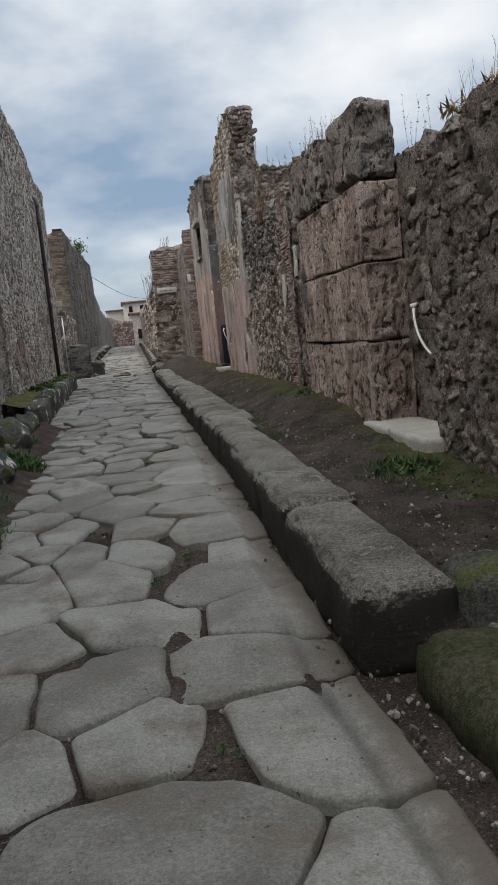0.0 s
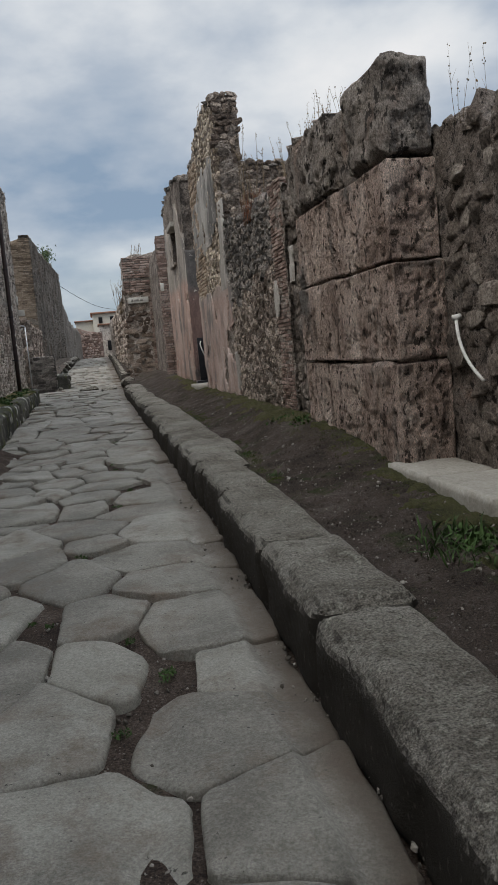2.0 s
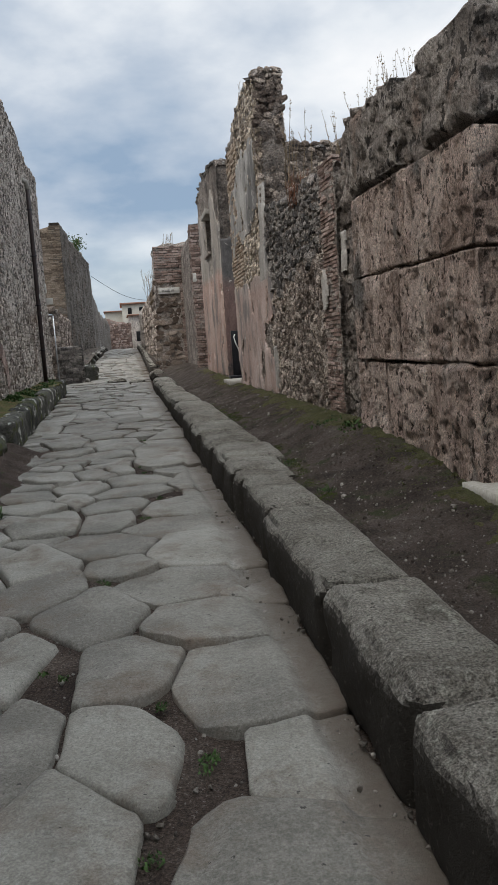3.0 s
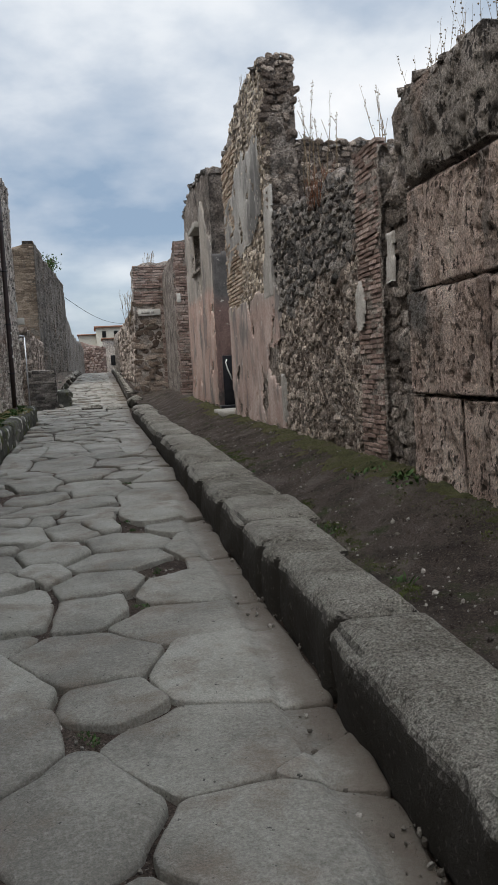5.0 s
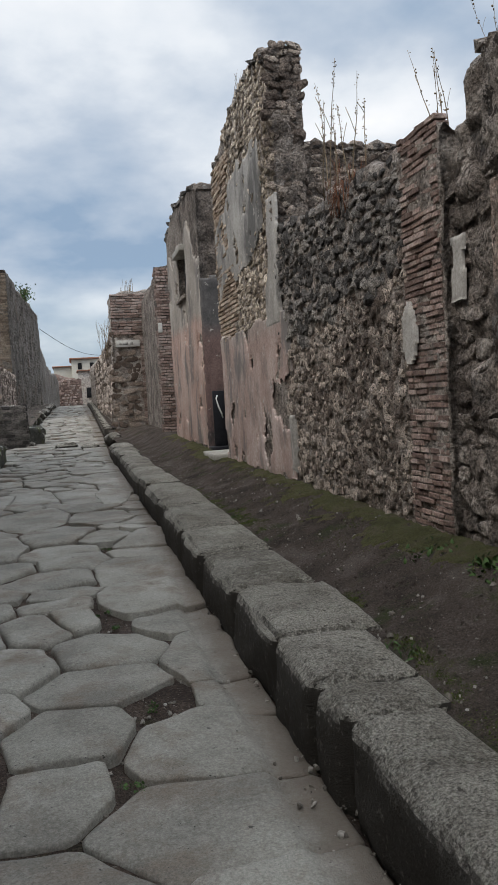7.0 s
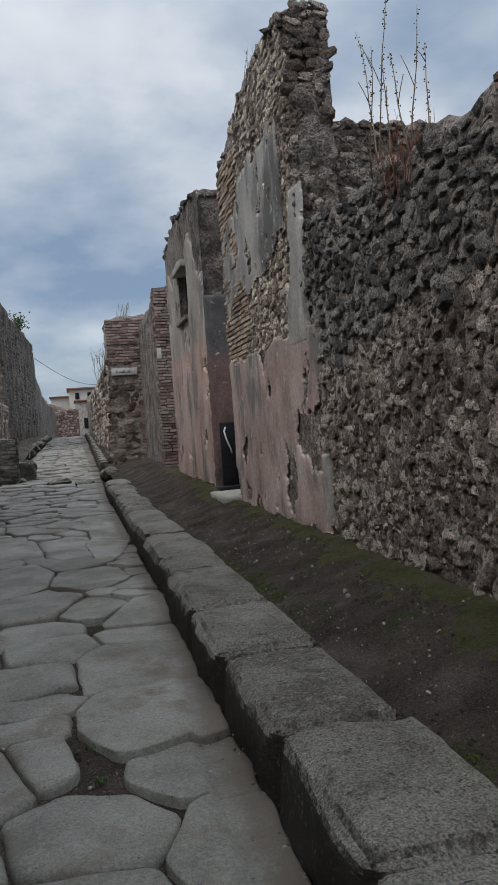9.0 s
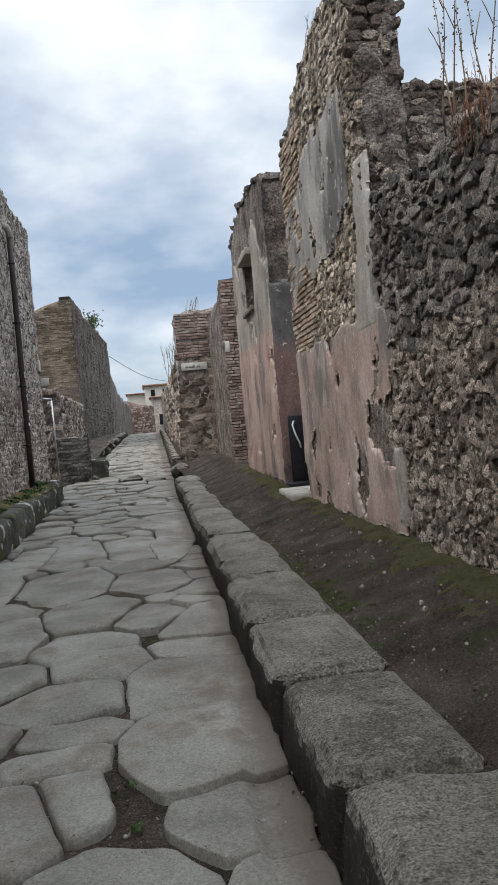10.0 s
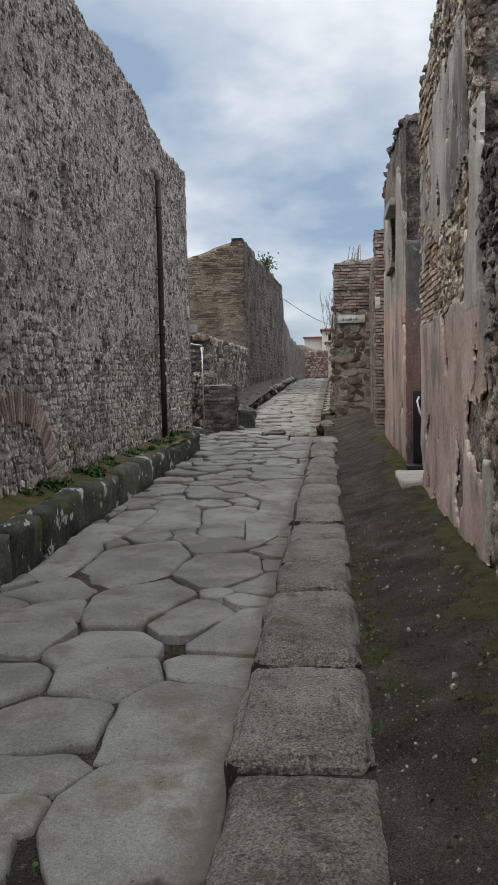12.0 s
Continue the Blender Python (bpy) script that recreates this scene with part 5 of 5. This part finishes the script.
# ---- marble street signs ----
def sign(face, u0, u1, z0, z1, label, bars):
    c = face.at((u0 + u1) / 2, z0, .03)
    ob = thing("wall_plaque", c, label, "sign", "plaques on the walls")
    bm = bmesh.new()
    lo, hi = face.at(u0, z0, -.03), face.at(u1, z1, .05)
    box(bm, [min(a, b) for a, b in zip(lo, hi)], [max(a, b) for a, b in zip(lo, hi)], .008)
    plate = part("plate", bm, M_SIGN, ob)
    for a, b in bars:
        bm = bmesh.new()
        lo, hi = face.at(u0 + (u1 - u0) * a, z0 + (z1 - z0) * .32, .049), face.at(u0 + (u1 - u0) * b, z0 + (z1 - z0) * .68, .054)
        box(bm, [min(p, q) for p, q in zip(lo, hi)], [max(p, q) for p, q in zip(lo, hi)], 0)
        part("lettering", bm, M_TEXT, plate, "worn grey letters")
    return ob


sign(P1, .10, .92, 3.82, 4.05, "long pale marble street sign on the brick pier", ((.14, .24), (.28, .52), (.58, .72)))
sign(P2, -.01, .10, 3.72, 3.98, "small pale marble plaque on the slender pier", ())
CORNER_FACE = Face((-2.35, 0), (0, 1), (1, 0))
sign(CORNER_FACE, 30.95, 31.25, 3.82, 4.12, "small white plaque on the tall wall's corner", ())
sign(Face((-2.5, 31.45), (1, 0), (0, -1)), .14, .36, 3.45, 3.66, "small white number plaque beside the lane", ())
sign(Face((-2.8, 35.2), (1, 0), (0, -1)), .12, .24, 3.05, 3.22, "tiny white notice on the ruined wall", ())

# ---- lane: gate, dark brick pillar, fallen stones ----
gate = thing("metal_gate", (-2.55, 33.4, .5), "leaning galvanised tubular gate closing the side lane", "gate")
for x0, x1, h in ((-2.75, -2.68, 2.75), (-2.34, -2.32, 2.6)):
    bm = bmesh.new()
    tube(bm, [(x0, 33.4, .55 + h), (x1, 33.4, .56)], .022, 8)
    part("post", bm, M_STEEL, gate)
for z in (3.18, .75):
    bm = bmesh.new()
    tube(bm, [(-2.74 + (.07 if z < 1 else 0), 33.4, z + .06), (-2.33, 33.4, z)], .026, 8)
    part("rail", bm, M_STEEL, gate)
for k in range(9):
    bm = bmesh.new()
    x = -2.70 + k * .042
    tube(bm, [(x, 33.41, 3.15), (x + .03, 33.41, .78)], .004, 5)
    part("wire", bm, M_BLACK, gate)
part("foot", block_mesh((-2.75, 33.05, .44), (-2.30, 33.5, .60), .08, .03, .008, 4), M_MARBLE, gate, "pale concrete foot")

pillar = tagged(mesh_object("wall_25", *wall_piece(Face((-2.42, 34.0), (1, 0), (0, -1)), 0, .95, .4, lambda u: 2.0 + .05 * fbm(u, 1, 1, 4), .9, .1, D_CORE), M_RUBBLE_DARK), "low dark pillar of flat brick courses", "wall", "", "structure")
rng = random.Random(77)
loose_pieces("brick", courses(Face((-2.42, 34.0), (1, 0), (0, -1)), 0, .95, .5, 1.98, lambda u, z: True, rng, .30, .10, .02, .03, .06) + courses(Face((-1.47, 34.0), (0, 1), (1, 0)), 0, .9, .5, 1.98, lambda u, z: True, rng, .3, .10, .02, .03, .06), BRICKS, M_RUBBLE_DARK, pillar)


def loose_stone(name, lo, hi, label, mat, seed, tilt=(0, 0, 0), rounded=.08):
    c = [(a + b) / 2 for a, b in zip(lo, hi)]
    bm = block_mesh(lo, hi, max(.05, (hi[0] - lo[0]) / 12), rounded, .05, seed, .01)
    bmesh.ops.transform(bm, matrix=Matrix.Translation(c) @ pose(0, 0, 0, *tilt) @ Matrix.Translation([-v for v in c]), verts=bm.verts)
    return tagged(part(name, bm, mat), label, "stone", "loose stones at the crossing")


loose_stone("stone_block", (-1.62, 34.6, .50), (-.98, 35.3, 1.28), "large dark squared stone block at the corner", M_KERB_MOSS, 5, (0, 4, 8))
loose_stone("boulder", (-1.52, 33.9, .45), (-1.15, 34.3, .85), "rounded grey boulder beside the dark block", M_KERB, 8, (0, 0, 20), .16)
loose_stone("fallen_slab", (-2.15, 32.3, .42), (-1.45, 32.7, .60), "pale flat fallen slab lying in the lane", M_MARBLE, 11, (4, 6, -18))
loose_stone("fallen_slab", (-1.75, 31.5, .40), (-1.05, 31.9, .54), "pale flat fallen slab beside the lane", M_BASALT, 14, (0, 3, -8))
loose_stone("stepping_stone", (-.62, 32.6, .45), (.12, 33.2, .74), "dark raised stepping stone across the street", M_KERB, 17)
loose_stone("stepping_stone", (.16, 32.2, .42), (.82, 32.8, .68), "dark raised stepping stone across the street", M_KERB, 19)
loose_stone("kerb_block", (.95, 32.6, .5), (1.55, 33.4, .98), "rounded dark kerb block at the crossing", M_KERB, 23, (0, 0, 6), .14)
loose_stone("verge_stone", (-2.05, 11.4, .2), (-1.45, 12.5, .78), "rough mossy boulder lying on the verge", M_KERB_MOSS, 31, (6, 4, 8), .18)
loose_stone("verge_stone", (-1.95, 13.0, .25), (-1.55, 14.3, .80), "rough mossy boulder lying on the verge", M_KERB_MOSS, 35, (0, -5, -6), .18)
loose_stone("verge_stone", (-1.90, 9.0, .15), (-1.40, 10.2, .60), "rough mossy boulder lying on the verge", M_KERB_MOSS, 39, (0, 5, 4), .18)
loose_stone("sunken_stone", (1.14, .6, -.15), (2.35, 3.46, .22), "low mossy stone below the kerb's end", M_MOSS_STONE, 43, (0, 0, 3), .08)
loose_stone("low_kerb_stone", (1.42, 3.42, .05), (1.86, 3.95, .41), "dark broken stone at the kerb's end", M_KERB_MOSS, 47, (0, 0, -4), .08)

# ---- far houses ----
house = thing("house", (1, 112, 2), "distant pale house with a thin tiled roof", "house")
for lo, hi in (((.34, 112, 2), (7.5, 120, 7.85)), ((-1.9, 113, 2), (.34, 121, 7.0))):
    bm = bmesh.new()
    box(bm, lo, hi, .05)
    part("wall", bm, M_RENDER_PALE, house)
for lo, hi in (((.1, 111.7, 7.85), (7.8, 120.3, 8.07)), ((-2.1, 112.7, 7.0), (.33, 121.3, 7.16))):
    bm = bmesh.new()
    box(bm, lo, hi, .05)
    part("roof", bm, M_ROOF, house)
for x in (1.1, 2.6):
    bm = bmesh.new()
    box(bm, (x, 111.92, 6.6), (x + .5, 112.08, 7.4), .02)
    part("window", bm, M_DARK, house)
annex = thing("far_annex", (3, 92, 2), "distant grey house wall with one dark window", "house")
bm = bmesh.new()
box(bm, (.9, 92.2, 1.5), (6.0, 97, 5.5), .05)
part("wall", bm, M_WALL_GREY, annex)
bm = bmesh.new()
box(bm, (.75, 91.9, 5.5), (6.2, 97.3, 5.64), .04)
part("roof", bm, M_ROOF, annex)
bm = bmesh.new()
box(bm, (1.63, 92.1, 2.75), (2.48, 92.3, 3.8), .02)
part("window", bm, M_DARK, annex)
wire = thing("overhead_wire", (-2, 75, 8), "thin overhead cable sagging between far buildings", "cable")
bm = bmesh.new()
tube(bm, [(-2.0 + 5.5 * k / 12, 70 + 20 * k / 12, 7.9 - 1.0 * k / 12 - 1.2 * math.sin(k / 12 * math.pi) * .5) for k in range(13)], .02, 5)
part("line", bm, M_BLACK, wire)


# ---- plants ----
def stalk(bm, base, height, lean, rng, twigs=0, r=.006, nodes=0):
    p, path = Vector(base), []
    d = Vector((lean[0], lean[1], 1)).normalized()
    for k in range(7):
        path.append(p.copy())
        p += d * height / 6
        d = (d + Vector((rng.uniform(-.10, .10), rng.uniform(-.10, .10), .03))).normalized()
    tube(bm, path, lambda s: r * (1 - .75 * s), 5)
    for _ in range(twigs):
        a = path[rng.randrange(2, 6)]
        e = a + Vector((rng.uniform(-.08, .08), rng.uniform(-.08, .08), rng.uniform(.12, .26))) * height
        tube(bm, [a, (a + e) / 2 + Vector((0, 0, .01)), e], r * .45, 4)
    for _ in range(nodes):
        s = rng.uniform(.3, 1) * 5.99
        i = int(s)
        a = path[i].lerp(path[min(i + 1, 6)], s - i)
        c = a + Vector((rng.uniform(-1, 1), rng.uniform(-1, 1), rng.uniform(-.3, .6))) * .016
        bmesh.ops.create_icosphere(bm, subdivisions=1, radius=rng.uniform(.004, .008), matrix=Matrix.Translation(c))


def dry_plant(base, count, height, label, rng, mat=M_DRY, spread=.12, twigs=2, nodes=0, r=.006, name="dry_weed"):
    ob = thing(name, base, label, "plant", "weeds on the walls")
    for _ in range(count):
        bm = bmesh.new()
        b = Vector(base) + Vector((rng.uniform(-.5, .5) * spread, rng.uniform(-1, 1) * spread, -.04))
        stalk(bm, b, height * rng.uniform(.6, 1.1), (rng.uniform(-.18, .18), rng.uniform(-.3, .3)), rng, twigs, r, nodes)
        part("stalk", bm, mat, ob)
    return ob


rng = random.Random(99)
dry_plant((2.62, 13.85, 3.72), 7, 1.15, "tall dry seeding stalks growing on the wall top", rng, M_DRY, .30, 1, 34, .007)
dry_plant((2.54, 13.6, 3.48), 40, .42, "russet dry bush on the wall top", rng, M_RUST_WEED, .24, 6, 0, .0028)
dry_plant((2.60, 11.85, 3.55), 4, .75, "thin dry stalks beside the brick pilaster", rng, M_DRY, .22, 1, 10, .005)
dry_plant((2.70, 10.9, 3.9), 12, .36, "dry grass stalks on top of the tufa blocks", rng, M_DRY, .3, 2, 6, .0022)
dry_plant((2.70, 10.3, 3.9), 14, .42, "dry grass stalks on top of the tufa blocks", rng, M_DRY, .3, 2, 6, .0022)
dry_plant((3.0, 7.6, 3.2), 5, .55, "dry stalks on the broken doorway filling", rng, M_DRY, .2, 2, 6, .0022)
for y in (5.9, 5.2, 4.5):
    dry_plant((2.75, y, 3.05), 9, .38, "tangled dry weeds on the broken wall top", rng, M_DRY, .35, 4, 0, .0022)
dry_plant((2.7, 26.0, 5.75), 10, .5, "bare twigs on the house wall's corner", rng, M_DRY, .25, 4, 0, .006)
dry_plant((2.1, 35.4, 5.75), 12, .5, "bare twigs on top of the corner pier", rng, M_DRY, .5, 4, 0, .008)
dry_plant((1.42, 37.2, 3.6), 12, 1.5, "bare shrub hanging beside the corner pier", rng, M_DRY, .35, 6, 0, .010, "bare_shrub")
dry_plant((2.6, 17.6, 6.05), 5, .4, "thin dry twigs on the tall wall", rng, M_DRY, .3, 3, 0, .004)


def leaf_shapes():
    shapes = []
    for k in range(4):
        w, n = .16 + .05 * k, 5
        vs, fs = [], []
        for i in range(n):
            s = i / (n - 1)
            half = w * math.sin(math.pi * min(.96, s * .9 + .06))
            z, x = s * .9 - .25 * s * s, s * (.4 + .15 * k) * s
            vs += [(x, -half, z), (x, half, z)]
        fs = [(2 * i, 2 * i + 1, 2 * i + 3, 2 * i + 2) for i in range(n - 1)]
        shapes.append((np.array(vs), fs))
    return shapes


LEAVES = leaf_shapes()
BLADES = [(v * np.array([1, .22, 1]), f) for v, f in LEAVES]


def tuft(center, spread, count, size, shapes, rng, ground_at):
    items = []
    for _ in range(count):
        a, r = rng.uniform(0, 2 * math.pi), spread * rng.random() ** .6
        x, y = center[0] + r * math.cos(a), center[1] + r * math.sin(a) * 1.5
        s = size * rng.uniform(.5, 1.2)
        items.append((rng.randrange(4), Matrix.Translation((x, y, ground_at(x, y) - .005)) @ pose(0, 0, 0, rng.uniform(-35, 35), rng.uniform(-35, 35), rng.uniform(0, 360)) @ Matrix.Diagonal((s, s, s, 1))))
    return items


def weeds(name, spots, shapes, mat, label, ground_at, rng):
    items = [i for c, sp, n, sz in spots for i in tuft(c, sp, n, sz, shapes, rng, ground_at)]
    return tagged(stuff_mesh(name, items, shapes, mat, None, label, False), label, "plants", "", "stuff")


M_MOSS_LEAF = plain("moss_green", (.095, .105, .035), .95, 0, .3)
weeds("leafy_weeds", [((2.15, 6.15), .2, 260, .045), ((2.30, 5.4), .28, 260, .04), ((2.78, 7.75), .10, 70, .07), ((2.32, 10.9), .15, 60, .06), ((2.25, 11.6), .2, 60, .05)], LEAVES, M_LEAF, "fresh green weeds along the wall's foot", footway_surface, rng)
weeds("grass_tufts", [((2.05, 6.1), .28, 240, .12), ((1.56, 9.0), .06, 30, .07), ((1.55, 10.4), .08, 40, .07), ((1.58, 13.6), .07, 50, .05), ((1.58, 15.0), .06, 40, .05)], BLADES, M_LEAF, "thin green grass on the footway", footway_surface, rng)
moss_spots = []
for _ in range(260):
    y = rng.uniform(4.5, 22)
    moss_spots.append(((2.5 - abs(rng.gauss(.12, .16)), y), rng.uniform(.06, .2), rng.randrange(30, 80), rng.uniform(.010, .022)))
kerb_moss = []
for _ in range(260):
    y = rng.triangular(8, 18, 13)
    if fbm(1.5, y, 3, .9, 3) > -.2:
        kerb_moss.append(((along(KERB_BACK, y) + .03 + abs(rng.gauss(0, .06)), y), rng.uniform(.04, .09), 170, rng.uniform(.009, .016)))
M_MOSS_BRIGHT = plain("bright_moss", (.075, .092, .022), .95, 0, .3)


def moss_carpet(name, x0, x1, y0, y1, inside, height, res, label):
    nx, ny = int((x1 - x0) / res), int((y1 - y0) / res)
    ids, verts, faces = {}, [], []
    for i in range(nx):
        for j in range(ny):
            if not inside(x0 + (i + .5) * res, y0 + (j + .5) * res):
                continue
            quad = []
            for a, b in ((i, j), (i + 1, j), (i + 1, j + 1), (i, j + 1)):
                if (a, b) not in ids:
                    x, y = x0 + a * res, y0 + b * res
                    full = all(inside(x + dx * res, y + dy * res) for dx in (-.5, .5) for dy in (-.5, .5))
                    ids[(a, b)] = len(verts)
                    verts.append((x + .4 * res * noise.noise(Vector((x * 20, y * 20, 1))), y + .4 * res * noise.noise(Vector((x * 20, y * 20, 5))), height(x, y) + (.012 + .016 * noise.noise(Vector((x * 16, y * 16, 3))) if full else -.012)))
                quad.append(ids[(a, b)])
            faces.append(quad)
    return tagged(mesh_object(name, verts, faces, M_MOSS_DARK), label, "moss", "", "stuff")


M_MOSS_DARK = rock("moss_carpet", [(.049, .047, .023), (.081, .081, .031), (.114, .114, .042), (.137, .114, .065)], big=4.5, fine=70, relief=1, depth=.03, rough=1, grain=.6)
moss_carpet("moss_carpet", 1.5, 2.56, 4.6, 27, lambda x, y: x + .30 * fbm(x, y, 2, 1.5, 5) + .16 * fbm(x, y, 9, 8, 4) > 2.24 + .12 * math.sin(y * .8), footway_surface, .027, "dark olive moss spreading along the wall's foot")
weeds("kerb_moss", kerb_moss, LEAVES, M_MOSS_BRIGHT, "bright green moss cushions behind the kerb", footway_surface, rng)
weeds("moss_tufts", moss_spots, LEAVES, M_MOSS_LEAF, "low olive moss and weeds along the wall's foot", footway_surface, rng)
weeds("verge_grass", [((-1.45, 10.5), .28, 520, .16), ((-1.35, 7.2), .28, 300, .09), ((-1.55, 8.3), .25, 300, .12), ((-1.65, 12.4), .2, 260, .12), ((-1.3, 5.4), .2, 200, .06)], BLADES, M_LEAF, "bright green grass on the verge", bed, rng)
weeds("verge_weeds", [((-1.5, 10.6), .25, 200, .07), ((-1.4, 6.6), .25, 220, .05), ((-1.3, 4.4), .2, 120, .04)], LEAVES, M_LEAF, "leafy green weeds on the verge", bed, rng)
left_spots = [((-2.15 + rng.uniform(-.12, .1), rng.uniform(17, 29.5)), rng.uniform(.05, .16), 50, rng.uniform(.04, .10)) for _ in range(34)]
weeds("footway_weeds", left_spots, LEAVES, M_LEAF, "small green weeds along the tall wall", footway_left, rng)
gap_spots = [((x + rng.uniform(-.08, .08), y + rng.uniform(-.06, .06)), .03, 26, .022) for x, y, _, _ in VOIDS for _ in range(2)]
weeds("joint_weeds", gap_spots, LEAVES, M_LEAF, "tiny green weeds in the paving joints", lambda x, y: along(ROAD, y) - .02, rng)

# ---- grit and pebbles ----
PEBBLES = stone_shapes(6, 1, 17.0)
M_PEBBLE = rock("pebble", [(.09, .078, .064), (.15, .132, .112), (.20, .18, .155), (.30, .275, .24)], big=3, fine=30, relief=.4, depth=.004, varied=1.0, grain=.3)


def pebbles(name, count, place_at, ground_at, lo, hi, label, rng, material=M_PEBBLE, category="pebbles"):
    items = []
    for _ in range(count):
        x, y = place_at()
        s = lo + (hi - lo) * rng.random() ** 3
        items.append((rng.randrange(6), Matrix.Translation((x, y, ground_at(x, y) + s * .15)) @ pose(0, 0, 0, rng.uniform(0, 360), rng.uniform(0, 360), rng.uniform(0, 360)) @ Matrix.Diagonal((s, s * rng.uniform(.6, 1), s * rng.uniform(.4, .8), 1))))
    return tagged(stuff_mesh(name, items, PEBBLES, material, None, label), label, category, "", "stuff")


pebbles("footway_grit", 4200, lambda: (1.5 + abs(rng.gauss(0, .45)), 3 + 24 * rng.random() ** 1.3), footway_surface, .003, .011, "pale grit and pebbles scattered on the footway", rng)
pebbles("earth_clods", 4500, lambda: (1.45 + 1.05 * rng.random(), 3.6 + 20 * rng.random() ** 1.4), footway_surface, .005, .017, "small clods of dark trodden earth on the footway", rng, M_EARTH, "earth")
pebbles("footway_stones", 420, lambda: (1.5 + .95 * rng.random(), 4 + 14 * rng.random() ** 1.2), footway_surface, .008, .024, "scattered small stones on the footway", rng)
pebbles("road_grit", 5200, lambda: (rng.uniform(-1.2, 1.0), 1 + 17 * rng.random() ** 1.2), lambda x, y: along(ROAD, y) - .045, .004, .018, "grit in the joints between the paving stones", rng)
pebbles("gutter_grit", 900, lambda: (.97 + rng.uniform(-.07, .10), 1 + 12 * rng.random()), lambda x, y: along(ROAD, y) - .04, .004, .022, "grit along the kerb's foot", rng)

# dry grass along the near wall's broken top, shrub on the far house wall
M_STRAW = plain("straw", (.26, .19, .10), .95, 0, .25)
weeds("dry_grass", [((2.72 + rng.uniform(-.15, .15), rng.uniform(3.2, 6.4)), .12, 60, rng.uniform(.07, .14)) for _ in range(34)], BLADES, M_STRAW, "straw-coloured dry grass along the broken wall top", lambda x, y: 3.06, rng)
shrub = thing("wall_shrub", (-2.45, 60, 8.9), "small dark green shrub rooted in the far wall top", "shrub")
bm = bmesh.new()
for k in range(5):
    stalk(bm, (-2.45 + rng.uniform(-.1, .1), 60 + rng.uniform(-.5, .5), 8.8), .7, (rng.uniform(-.4, .4), rng.uniform(-.4, .4)), rng, 4, .02)
part("branches", bm, M_DRY, shrub)
tagged(stuff_mesh("leaves", [(rng.randrange(4), Matrix.Translation((-2.45 + rng.gauss(0, .25), 60 + rng.gauss(0, .8), 9.15 + rng.gauss(0, .22))) @ pose(0, 0, 0, rng.uniform(0, 360), rng.uniform(0, 360), rng.uniform(0, 360)) @ Matrix.Diagonal((.14, .14, .14, 1))) for _ in range(420)], LEAVES, M_LEAF, shrub, "", False), kind="stuff")
